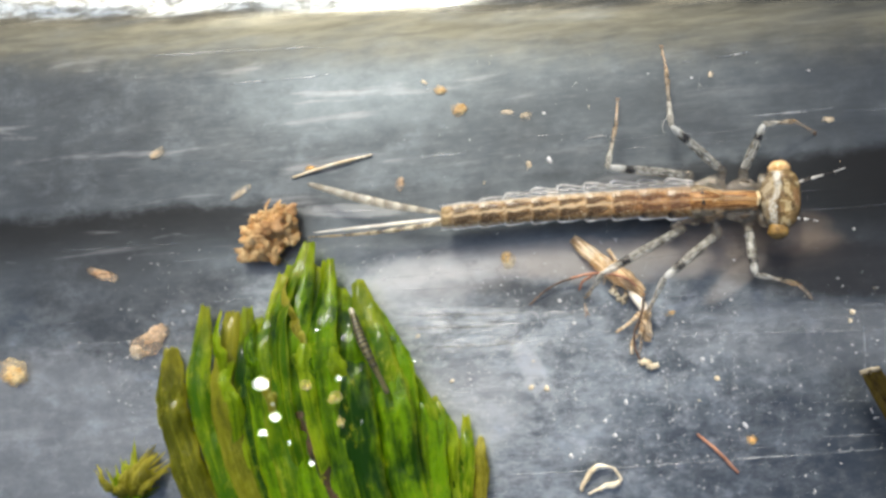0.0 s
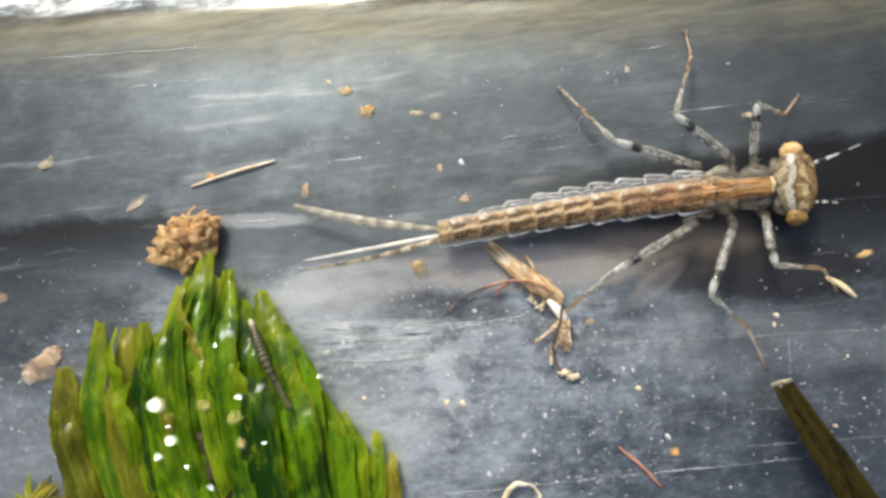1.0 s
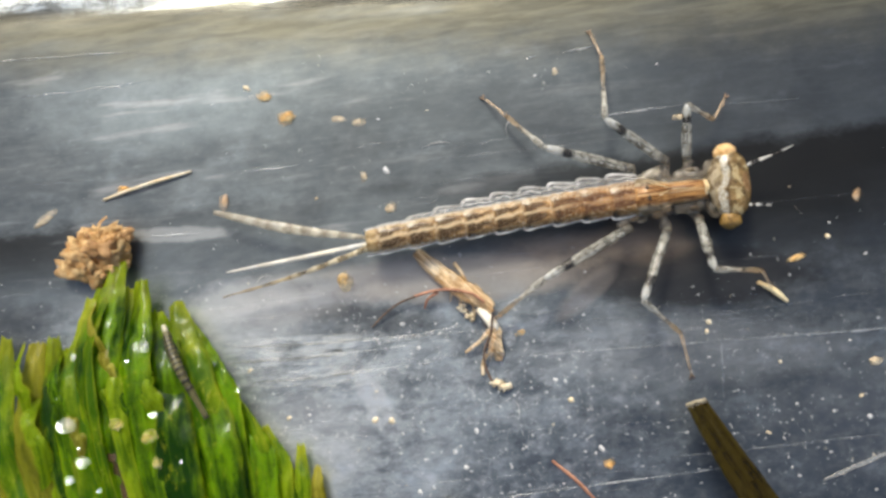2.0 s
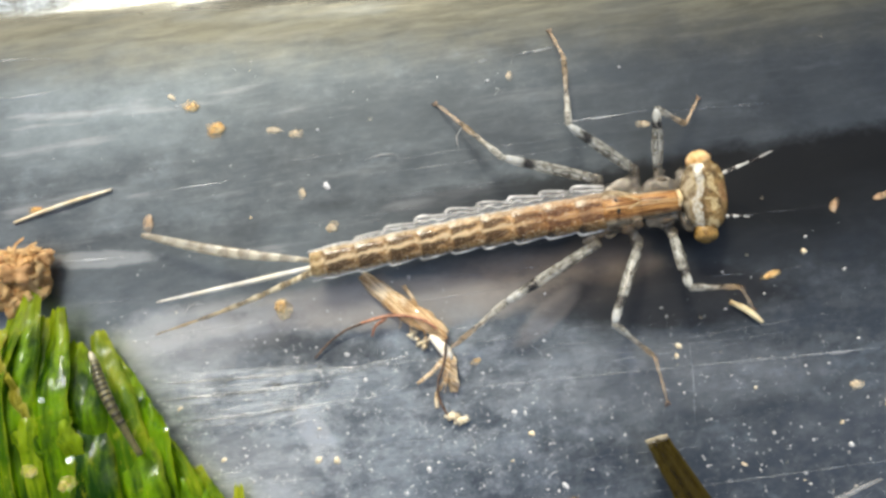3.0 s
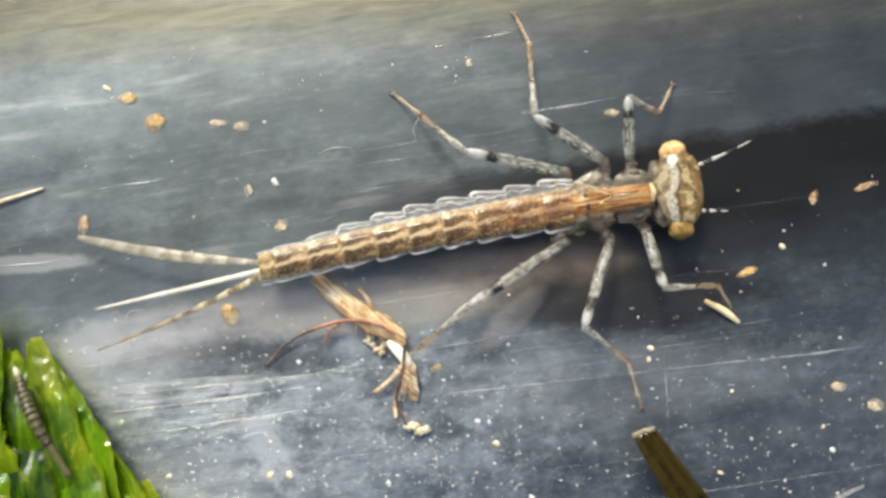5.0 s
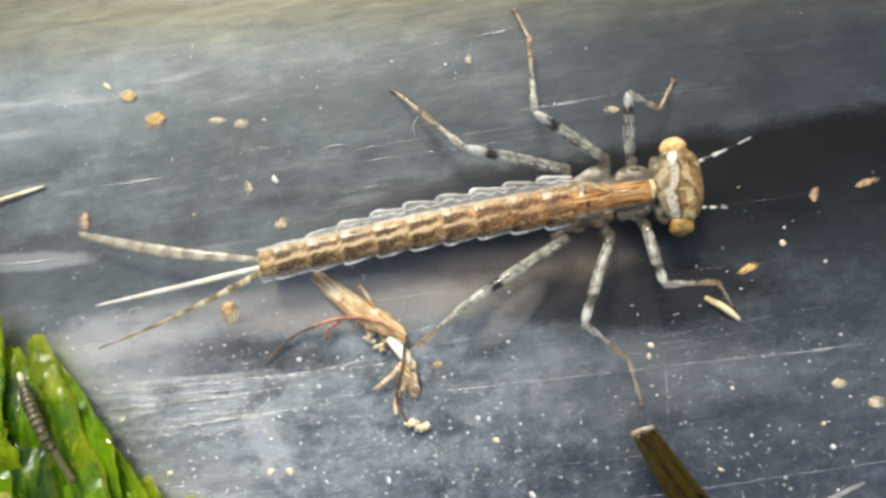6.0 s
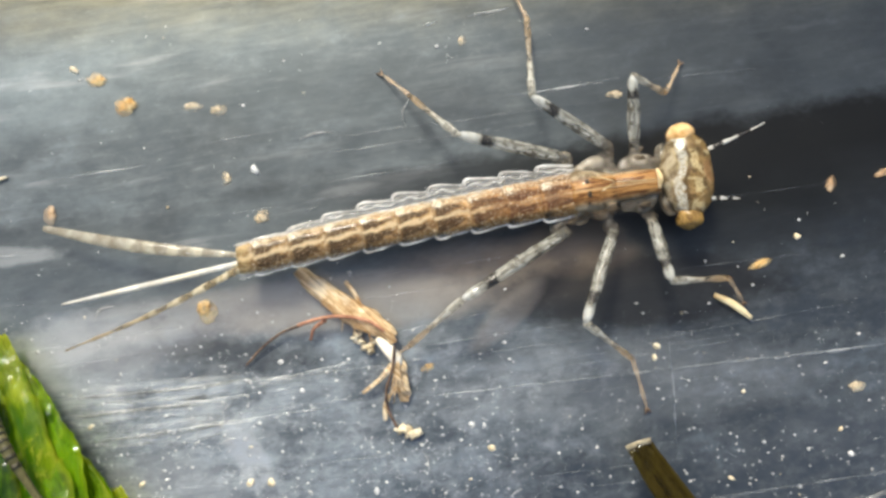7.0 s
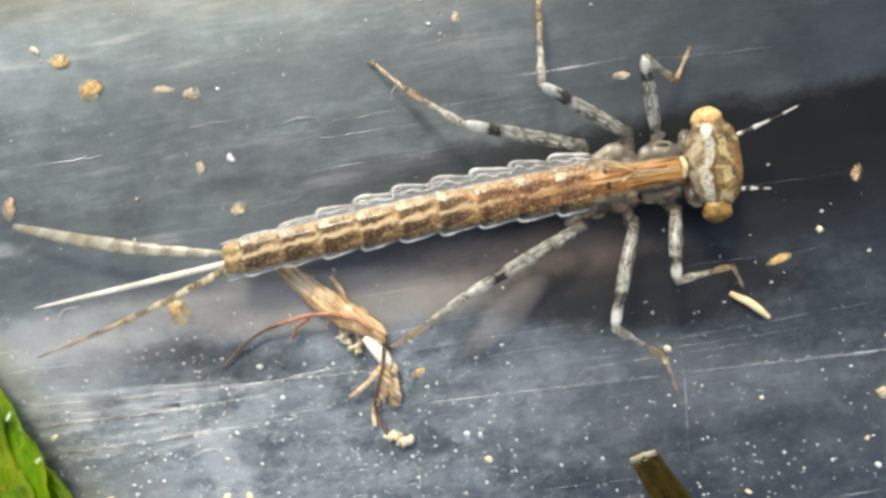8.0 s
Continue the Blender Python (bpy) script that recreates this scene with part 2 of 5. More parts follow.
def mat_glassy(name, dark, pale, clear, solid):
    """Clear cuticle with pale and dark strands inside."""
    n = Nodes(name)
    strand = n.noise(n.coords((1.3, 2.0, 1.8)), 1.0, 4, 0.6, 0.6)
    fine = n.noise(n.coords((9.0, 12.0, 9.0)), 1.0, 2, 0.6)
    tone = n.mix(n.step(n.math("ADD", n.math("MULTIPLY", strand, 0.7), n.math("MULTIPLY", fine, 0.3)), 0.40, 0.60), dark, pale)
    body = n.step(n.math("ABSOLUTE", n.math("SUBTRACT", strand, 0.49)), 0.01, 0.12, clear, solid)
    return n.surface(tone, 0.12, 0.0, n.bump(n.math("ADD", strand, fine), 0.35, 0.05), alpha=body, coat=1.0)


SEG, TAIL = 1.11, 0.5  # length of one abdominal segment, and of the short last one


def spine(n, x):
    """The line of the back, as axis_y() has it."""
    return n.math("ADD", n.math("MULTIPLY", n.math("SINE", n.math("MULTIPLY", x, math.pi / 13.0)), 0.15), n.math("ADD", n.math("MULTIPLY", x, 0.003), 0.04))


def blot(n, x, y, cx, cy, rx, ry, ragged, strong=1.0):
    """A soft oval mark with a ragged outline."""
    d = n.math("ADD", n.math("POWER", n.math("DIVIDE", n.math("SUBTRACT", x, cx), rx), 2.0), n.math("POWER", n.math("DIVIDE", n.math("SUBTRACT", y, cy), ry), 2.0))
    return n.step(n.math("ADD", d, n.math("MULTIPLY", n.math("SUBTRACT", ragged, 0.5), 1.8)), 0.35, 1.25, strong, 0.0)


def mat_abdomen():
    """Granular brown back: pale wavy midline between two rows of dark saddle marks, redder and streaked towards the thorax."""
    n = Nodes("nymph_abdomen")
    xyz = n.split(n.coords())
    x, y = xyz[0], xyz[1]
    grain = n.noise(n.coords((0.8, 10.0, 5.0)), 1.0, 5, 0.7, 0.3)
    mott = n.noise(n.coords((2.6, 4.2, 3.6)), 1.0, 4, 0.65)
    dots = n.noise(n.coords((15.0, 19.0, 15.0)), 1.0, 2, 0.6)
    warp = n.math("SUBTRACT", mott, 0.5)
    v = n.math("ADD", n.math("SUBTRACT", y, spine(n, x)), n.math("MULTIPLY", n.math("SUBTRACT", n.noise(n.coords((2.2, 2.6, 2.6), 0, (4, 2, 0)), 1.0, 3, 0.6), 0.5), 0.34))
    s = n.math("FRACT", n.math("ADD", n.math("DIVIDE", n.math("SUBTRACT", x, TAIL), SEG), n.math("MULTIPLY", warp, 0.22)))
    v = n.math("SUBTRACT", v, n.math("MULTIPLY", n.math("SUBTRACT", s, 0.5), 0.10))
    front = n.step(x, 5.5, 9.0)
    tone = n.mix(front, n.mix(n.step(mott, 0.36, 0.64), (0.23, 0.115, 0.038), (0.68, 0.40, 0.16)), n.mix(n.step(mott, 0.36, 0.64), (0.26, 0.108, 0.034), (0.60, 0.310, 0.110)))
    tone = n.mix(n.math("MULTIPLY", n.step(grain, 0.46, 0.62), n.step(front, 0.0, 1.0, 0.45, 0.95)), tone, n.mix(front, (0.16, 0.080, 0.028), (0.11, 0.034, 0.009)))
    tone = n.mix(n.step(x, 1.0, 5.0, 0.42, 0.0), tone, (0.20, 0.125, 0.055))
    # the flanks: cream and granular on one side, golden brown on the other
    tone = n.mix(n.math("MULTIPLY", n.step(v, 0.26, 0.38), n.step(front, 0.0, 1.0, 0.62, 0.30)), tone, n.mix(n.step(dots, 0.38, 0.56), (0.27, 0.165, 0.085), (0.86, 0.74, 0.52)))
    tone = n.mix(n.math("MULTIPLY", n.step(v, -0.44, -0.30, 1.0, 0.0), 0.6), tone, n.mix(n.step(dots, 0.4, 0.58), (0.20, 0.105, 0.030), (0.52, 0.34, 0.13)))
    # saddle marks: square towards the tail, narrowing forward
    taper = n.step(s, 0.10, 0.95, 1.0, 0.45)
    ends = n.math("MULTIPLY", n.step(s, 0.03, 0.12), n.step(s, 0.70, 0.98, 1.0, 0.0))
    marks = None
    for mid, half in ((0.185, 0.145), (-0.215, 0.180)):
        b = n.math("DIVIDE", n.math("ABSOLUTE", n.math("SUBTRACT", v, mid)), n.math("MULTIPLY", taper, half))
        b = n.step(n.math("ADD", b, n.math("MULTIPLY", n.math("SUBTRACT", grain, 0.5), 1.1)), 0.70, 1.20, 1.0, 0.0)
        marks = b if marks is None else n.math("MAXIMUM", marks, b)
    dark = n.mix(front, n.mix(n.step(dots, 0.35, 0.65), (0.020, 0.011, 0.003), (0.140, 0.074, 0.024)), n.mix(n.step(dots, 0.35, 0.65), (0.026, 0.008, 0.003), (0.14, 0.046, 0.014)))
    tone = n.mix(n.math("MULTIPLY", n.math("MULTIPLY", marks, ends), n.step(front, 0.0, 1.0, 0.92, 0.70)), tone, dark)
    # granules
    tone = n.mix(n.math("MULTIPLY", n.step(dots, 0.57, 0.66), n.step(marks, 0.0, 1.0, 0.75, 0.30)), tone, (0.96, 0.82, 0.58))
    tone = n.mix(n.math("MULTIPLY", n.step(dots, 0.33, 0.43, 1.0, 0.0), 0.50), tone, (0.10, 0.048, 0.018))
    mid_line = n.math("MULTIPLY", n.step(n.math("ABSOLUTE", n.math("ADD", v, 0.01)), 0.03, 0.085, 1.0, 0.0), n.step(front, 0.0, 1.0, 0.80, 0.10))
    tone = n.mix(mid_line, tone, (0.80, 0.62, 0.37))
    ring = n.math("MULTIPLY", n.math("MAXIMUM", n.step(s, 0.92, 0.99), n.step(s, 0.01, 0.06, 1.0, 0.0)), n.step(mott, 0.42, 0.62, 0.1, 0.8))
    tone = n.mix(n.math("MULTIPLY", ring, n.step(front, 0.0, 1.0, 0.55, 0.05)), tone, (0.74, 0.60, 0.39))
    corner = n.math("MULTIPLY", n.math("MULTIPLY", n.step(v, 0.24, 0.36), n.step(v, 0.46, 0.56, 1.0, 0.0)), n.math("MULTIPLY", n.step(s, 0.10, 0.42, 1.0, 0.0), n.step(dots, 0.40, 0.56)))
    tone = n.mix(n.math("MULTIPLY", corner, 0.75), tone, (1.0, 0.92, 0.74))
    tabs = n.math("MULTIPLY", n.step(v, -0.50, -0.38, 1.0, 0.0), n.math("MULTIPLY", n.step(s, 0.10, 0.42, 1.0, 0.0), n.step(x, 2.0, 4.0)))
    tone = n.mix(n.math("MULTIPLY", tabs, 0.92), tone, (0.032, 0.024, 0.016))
    end_ring = n.step(x, 0.28, 0.5, 0.5, 0.0)
    tone = n.mix(end_ring, tone, n.mix(n.step(mott, 0.35, 0.65), (0.34, 0.20, 0.06), (0.78, 0.58, 0.28)))
    return n.surface(tone, 0.42, 0.0, n.bump(n.math("ADD", grain, n.math("ADD", mott, n.math("MULTIPLY", dots, 1.3))), 0.7, 0.06), alpha=0.93, through_light=0.14, coat=0.3)


def mat_leg():
    """Glassy grey limb with a dark ring, a white mottled knee and rows of dark flecks."""
    n = Nodes("nymph_leg")
    speck = n.noise(n.coords((1.1, 4.5, 4.5)), 1.0, 4, 0.55)
    flecks = n.noise(n.coords((4.5, 7.5, 7.5), 0, (3, 1, 2)), 1.0, 2, 0.5)
    attr = n.add("ShaderNodeAttribute", attribute_name="along")
    u = n.math("ADD", attr.outputs["Fac"], n.math("MULTIPLY", n.math("SUBTRACT", speck, 0.5), 0.16))
    tone = n.mix(n.step(speck, 0.34, 0.66), (0.42, 0.39, 0.30), (0.84, 0.82, 0.72))
    knob = n.step(u, 0.82, 0.88)
    ring = n.math("MULTIPLY", n.step(u, 0.66, 0.70), n.step(u, 0.79, 0.83, 1.0, 0.0))
    tone = n.mix(n.math("MULTIPLY", knob, n.step(n.noise(n.coords((4.0, 6.0, 6.0)), 1.0, 3, 0.6), 0.42, 0.56, 0.1, 1.0)), tone, (0.84, 0.84, 0.80))
    spots = n.math("MULTIPLY", n.step(flecks, 0.55, 0.60), n.step(u, 0.60, 0.66, 1.0, 0.0))
    tone = n.mix(n.math("MULTIPLY", spots, 0.85), tone, (0.07, 0.058, 0.040))
    base = n.math("MULTIPLY", n.step(u, 0.0, 0.04), n.step(u, 0.09, 0.14, 1.0, 0.0))
    tone = n.mix(n.math("MULTIPLY", base, 0.6), tone, (0.06, 0.045, 0.03))
    tone = n.mix(n.math("MULTIPLY", ring, n.step(flecks, 0.3, 0.5, 0.85, 0.98)), tone, (0.026, 0.021, 0.015))
    solid = n.math("MAXIMUM", n.math("MULTIPLY", n.math("MAXIMUM", ring, spots), 0.9), n.math("MAXIMUM", n.step(u, 0.80, 0.88, 0.0, 0.55), n.step(speck, 0.40, 0.66, 0.20, 0.40)))
    return n.surface(tone, 0.14, 0.0, n.bump(speck, 0.35, 0.04), alpha=solid, through_light=0.2, coat=1.0)


def mat_shin():
    """Thin lower limb: grey and clear above, amber towards the foot."""
    n = Nodes("nymph_shin")
    speck = n.noise(n.coords((3.0, 4.5, 4.5)), 1.0, 3, 0.55)
    attr = n.add("ShaderNodeAttribute", attribute_name="along")
    u = n.math("ADD", attr.outputs["Fac"], n.math("MULTIPLY", n.math("SUBTRACT", speck, 0.5), 0.2))
    tone = n.mix(n.step(u, 0.25, 0.95), n.mix(n.step(speck, 0.35, 0.65), (0.24, 0.20, 0.14), (0.80, 0.77, 0.66)), n.mix(n.step(speck, 0.35, 0.65), (0.32, 0.21, 0.10), (0.74, 0.56, 0.34)))
    return n.surface(tone, 0.25, 0.0, n.bump(speck, 0.3, 0.03), alpha=n.step(speck, 0.35, 0.65, 0.22, 0.54), through_light=0.2, coat=1.0)


def mat_head():
    """Ochre head: a crooked cream bar, yellow flecks before it, clear and tan behind."""
    n = Nodes("nymph_head")
    xyz = n.split(n.coords())
    x, y = xyz[0], xyz[1]
    mott = n.noise(n.coords((3.2, 3.2, 3.2)), 1.0, 4, 0.6, 0.4)
    fine = n.noise(n.coords((13, 13, 13)), 1.0, 3, 0.6)
    tone = n.mix(n.step(mott, 0.34, 0.66), (0.105, 0.066, 0.024), (0.33, 0.205, 0.075))
    patch = n.noise(n.coords((1.7, 2.1, 1.7), 0, (1, 5, 0)), 1.0, 5, 0.62, 0.6)
    tone = n.mix(n.step(patch, 0.52, 0.60, 0.0, 0.80), tone, (0.66, 0.52, 0.27))
    tone = n.mix(blot(n, x, y, 14.45, 0.08, 0.22, 0.40, patch, 0.5), tone, (0.50, 0.27, 0.12))
    tone = n.mix(n.math("MULTIPLY", n.step(fine, 0.36, 0.46, 1.0, 0.0), 0.5), tone, (0.085, 0.050, 0.018))
    line = n.math("ADD", n.math("SUBTRACT", x, n.step(y, -0.12, 0.30, 13.47, 13.70)), n.math("MULTIPLY", n.math("SUBTRACT", mott, 0.5), 0.36))
    tone = n.mix(n.step(line, -0.26, -0.12, 0.75, 0.0), tone, n.mix(n.step(mott, 0.35, 0.65), (0.17, 0.115, 0.055), (0.50, 0.42, 0.29)))
    shade = n.math("MULTIPLY", n.step(line, 0.10, 0.16), n.step(line, 0.20, 0.30, 1.0, 0.0))
    tone = n.mix(n.math("MULTIPLY", shade, 0.75), tone, (0.095, 0.055, 0.020))
    bar = n.math("MULTIPLY", n.step(line, -0.17, -0.10), n.step(line, 0.08, 0.14, 1.0, 0.0))
    tone = n.mix(n.math("MULTIPLY", bar, n.step(fine, 0.36, 0.60, 0.95, 0.35)), tone, (0.70, 0.67, 0.56))
    return n.surface(tone, 0.26, 0.0, n.bump(n.math("ADD", mott, fine), 0.45, 0.06), alpha=0.93, through_light=0.15, coat=0.5)


def mat_thorax():
    """Tan plates with a streaked brown back and a thin pale midline."""
    n = Nodes("nymph_thorax")
    xyz = n.split(n.coords())
    x, y = xyz[0], xyz[1]
    grain = n.noise(n.coords((0.9, 10.0, 5.0)), 1.0, 5, 0.7)
    mott = n.noise(n.coords((3.2, 3.2, 3.2)), 1.0, 3, 0.6)
    v = n.math("SUBTRACT", y, spine(n, x))
    back = n.step(n.math("ABSOLUTE", v), 0.28, 0.46, 1.0, 0.0)
    tone = n.mix(n.step(mott, 0.35, 0.65), (0.17, 0.115, 0.058), (0.56, 0.45, 0.29))
    tone = n.mix(back, tone, n.mix(n.step(grain, 0.40, 0.60), (0.60, 0.31, 0.10), (0.15, 0.052, 0.013)))
    tone = n.mix(n.step(n.math("ABSOLUTE", v), 0.0, 0.05, 0.5, 0.0), tone, (0.74, 0.55, 0.30))
    return n.surface(tone, 0.32, 0.0, n.bump(n.math("ADD", grain, mott), 0.45, 0.06), alpha=0.92, through_light=0.15, coat=0.4)


def mat_gill(name, pale, dark, length, beads, solid=0.4, flecks=0.6):
    """A clear tail gill with pale flecks along its rib; x runs along it."""
    n = Nodes(name)
    xyz = n.split(n.coords())
    wob = n.noise(n.coords((2.5, 2.5, 2.5)), 1.0, 3, 0.6)
    s = n.math("FRACT", n.math("ADD", n.math("MULTIPLY", xyz[0], beads / length), n.math("MULTIPLY", wob, 1.3)))
    bead = n.math("MULTIPLY", n.step(n.math("ABSOLUTE", n.math("SUBTRACT", s, 0.5)), 0.12, 0.32, 1.0, 0.0), n.step(xyz[0], length * 0.25, length * 0.7, 1.0, 0.25))
    tone = n.mix(n.step(wob, 0.3, 0.7), dark, pale)
    tone = n.mix(n.math("MULTIPLY", bead, flecks), tone, (0.92, 0.84, 0.62))
    return n.surface(tone, 0.22, 0.0, n.bump(wob, 0.2, 0.03), alpha=n.math("ADD", n.math("MULTIPLY", bead, flecks * 0.7), solid), through_light=0.25, coat=0.9)


def mat_moss(name, low, high, tip):
    """Wet translucent leaf with fine streaks along it, yellower towards the tip and the margin."""
    n = Nodes(name)
    along = n.add("ShaderNodeAttribute", attribute_name="along").outputs["Fac"]
    across = n.add("ShaderNodeAttribute", attribute_name="across").outputs["Fac"]
    info = n.add("ShaderNodeObjectInfo").outputs["Random"]
    lie = n.add("ShaderNodeCombineXYZ")
    for value, socket in ((across, lie.inputs[0]), (n.math("MULTIPLY", along, 2.2), lie.inputs[1]), (n.math("MULTIPLY", info, 70.0), lie.inputs[2])):
        n.plug(value, socket)
    streak = n.noise(lie.outputs[0], 2.2, 3, 0.55, 0.3)
    fibre = n.noise(lie.outputs[0], 8.0, 2, 0.5)
    stain = n.noise(n.coords((0.9, 0.55, 0.9)), 1.0, 4, 0.6)
    cells = n.noise(n.coords((4.6, 2.6, 4.6)), 1.0, 4, 0.65)
    shade = n.math("ADD", n.math("ADD", n.math("MULTIPLY", streak, 0.45), n.math("ADD", n.math("MULTIPLY", stain, 0.40), n.math("MULTIPLY", fibre, 0.15))), n.math("MULTIPLY", n.math("SUBTRACT", info, 0.5), 0.16))
    tone = n.mix(n.step(shade, 0.38, 0.60), low, high)
    tone = n.mix(n.math("MULTIPLY", n.step(cells, 0.36, 0.46, 0.55, 0.0), n.step(stain, 0.40, 0.60, 1.0, 0.2)), tone, low)
    tone = n.mix(n.math("MULTIPLY", n.step(stain, 0.48, 0.62), n.step(cells, 0.52, 0.66, 0.0, 0.55)), tone, tip)
    edge = n.math("MULTIPLY", n.step(n.math("ABSOLUTE", across), 0.70, 1.0), n.step(stain, 0.38, 0.62, 0.10, 0.80))
    worn = n.math("MAXIMUM", n.step(n.math("ADD", along, n.math("MULTIPLY", n.math("SUBTRACT", stain, 0.5), 0.5)), 0.74, 1.0), edge)
    tone = n.mix(n.math("MULTIPLY", worn, 0.60), tone, tip)
    tone = n.mix(n.step(n.math("ABSOLUTE", across), 0.02, 0.16, 0.25, 0.0), tone, low)
    height = n.math("ADD", streak, n.math("ADD", n.math("MULTIPLY", fibre, 0.35), n.math("ADD", n.math("MULTIPLY", stain, 0.8), n.math("MULTIPLY", cells, 0.8))))
    return n.surface(tone, 0.20, 0.0, n.bump(height, 0.70, 0.24), alpha=0.80, through_light=0.60, coat=0.5, spec=0.3)


def mat_husk():
    """Dry papery leaf base, fibrous along its length, bleached in places."""
    n = Nodes("tan_husk")
    fibre = n.noise(n.coords((0.7, 8.0, 3.0), 42), 1.0, 4, 0.65, 0.3)
    stain = n.noise(n.coords((0.9, 1.3, 1.0), 42), 1.0, 4, 0.6)
    tone = n.mix(n.step(fibre, 0.36, 0.64), (0.60, 0.35, 0.145), (0.98, 0.77, 0.47))
    tone = n.mix(n.step(stain, 0.52, 0.66, 0.0, 0.70), tone, (1.0, 0.88, 0.66))
    return n.surface(tone, 0.32, 0.0, n.bump(n.math("ADD", fibre, stain), 0.6, 0.08), alpha=n.step(fibre, 0.35, 0.65, 0.50, 0.88), through_light=0.15, coat=0.5)


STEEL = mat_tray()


def mat_scratch(name, faint, strong):
    """Freshly ploughed steel, brighter in places."""
    n = Nodes(name)
    wear = n.noise(n.coords((0.8, 3, 3)), 1.0, 4, 0.65)
    return n.surface(n.mix(n.step(wear, 0.35, 0.65), (0.40, 0.42, 0.43), (0.85, 0.87, 0.88)), 0.42, 0.75, alpha=n.step(wear, 0.3, 0.7, faint, strong))


SCRATCH = mat_scratch("pale_scratch", 0.03, 0.27)
WEAR = mat_scratch("soft_wear", 0.01, 0.10)
SCRATCH_BRIGHT = mat_scratch("bright_scratch", 0.06, 0.42)
ABDOMEN, THORAX, HEAD, LEG, SHIN = mat_abdomen(), mat_thorax(), mat_head(), mat_leg(), mat_shin()
MARGIN = mat_plain("clear_margin", (0.40, 0.39, 0.36), (0.85, 0.84, 0.81), 4.0, 0.10, 0.35, alpha=0.20, coat=1.0)
GLASSY = mat_glassy("glassy_cuticle", (0.17, 0.130, 0.085), (0.56, 0.49, 0.38), 0.16, 0.42)
MARK = mat_plain("dark_mark", (0.030, 0.022, 0.014), (0.10, 0.070, 0.040), 5.0, 0.3, 0.2, alpha=0.88, coat=0.4)
GOLD = mat_plain("golden_ridge", (0.55, 0.36, 0.14), (0.92, 0.74, 0.44), 2.4, 0.3, 0.2, alpha=0.85, coat=0.4)
PALE_LINE = mat_plain("pale_line", (0.45, 0.43, 0.39), (0.98, 0.97, 0.94), 2.0, 0.12, 0.2, alpha=0.92, through_light=0.2, coat=1.0)
FOOT = mat_plain("amber_foot", (0.42, 0.27, 0.14), (0.84, 0.64, 0.42), 3.2, 0.3, 0.2, coat=0.6, alpha=0.34)
CLAW = mat_plain("dark_claw", (0.10, 0.06, 0.035), (0.34, 0.22, 0.14), 6.0, 0.4, 0.2)
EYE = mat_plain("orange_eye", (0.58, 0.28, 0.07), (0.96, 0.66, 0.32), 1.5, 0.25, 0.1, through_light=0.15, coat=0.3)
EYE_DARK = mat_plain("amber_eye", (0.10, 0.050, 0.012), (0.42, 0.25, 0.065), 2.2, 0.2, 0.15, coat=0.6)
COXA = mat_glassy("brown_cuticle", (0.17, 0.105, 0.050), (0.62, 0.47, 0.29), 0.16, 0.55)

LEG_BASE = mat_glassy("leg_base", (0.11, 0.080, 0.050), (0.50, 0.43, 0.33), 0.10, 0.40)


def mat_antenna():
    """Pale and dark joints by turns."""
    n = Nodes("antenna")
    attr = n.add("ShaderNodeAttribute", attribute_name="along").outputs["Fac"]
    s = n.math("FRACT", n.math("MULTIPLY", attr, 2.6))
    tone = n.mix(n.step(s, 0.45, 0.6), (0.85, 0.82, 0.74), (0.05, 0.042, 0.035))
    return n.surface(tone, 0.25, 0.0, alpha=0.58, coat=0.5)


ANTENNA = mat_antenna()
GILL_WIDE = mat_gill("wide_gill", (0.80, 0.74, 0.60), (0.44, 0.37, 0.26), 6.3, 9, 0.36, 0.38)
GILL_EDGE = mat_gill("bright_gill", (0.96, 0.94, 0.88), (0.78, 0.73, 0.62), 5.9, 3, 0.8)
GILL_THIN = mat_gill("beaded_gill", (0.62, 0.48, 0.26), (0.22, 0.16, 0.08), 6.2, 8)
GREEN = mat_moss("moss_green", (0.020, 0.086, 0.002), (0.300, 0.550, 0.004), (0.62, 0.68, 0.020))
LIME = mat_moss("moss_lime", (0.100, 0.245, 0.003), (0.450, 0.610, 0.012), (0.78, 0.76, 0.06))
YELLOW_MOSS = mat_moss("moss_yellow", (0.30, 0.28, 0.02), (0.66, 0.60, 0.07), (0.85, 0.78, 0.16))
OLIVE = mat_moss("moss_olive", (0.150, 0.165, 0.008), (0.420, 0.430, 0.025), (0.66, 0.60, 0.07))
STEM = mat_plain("brown_stem", (0.030, 0.018, 0.006), (0.115, 0.070, 0.028), 1.2, 0.4, 0.5, coat=0.2, alpha=0.85)
CRUMB = mat_plain("tan_crumb", (0.80, 0.62, 0.38), (1.0, 0.90, 0.70), 2.2, 0.45, 0.1, shells=True)
LUMP = mat_plain("golden_crumb", (0.64, 0.36, 0.13), (1.0, 0.76, 0.40), 2.2, 0.45, 0.5, alpha=0.62, through_light=0.2)
LUMP_DARK = mat_plain("brown_lump", (0.34, 0.17, 0.06), (0.74, 0.46, 0.22), 1.6, 0.45, 0.2, alpha=0.66)
YELLOW = mat_plain("yellow_crumb", (0.62, 0.50, 0.10), (0.96, 0.86, 0.42), 2.2, 0.45, 0.1, shells=True)
ORANGE = mat_plain("orange_crumb", (1.0, 0.54, 0.12), (1.0, 0.82, 0.46), 1.8, 0.4, 0.1, shells=True)
BROWN = mat_plain("brown_crumb", (0.60, 0.35, 0.17), (0.96, 0.74, 0.50), 2.2, 0.5, 0.2, shells=True)
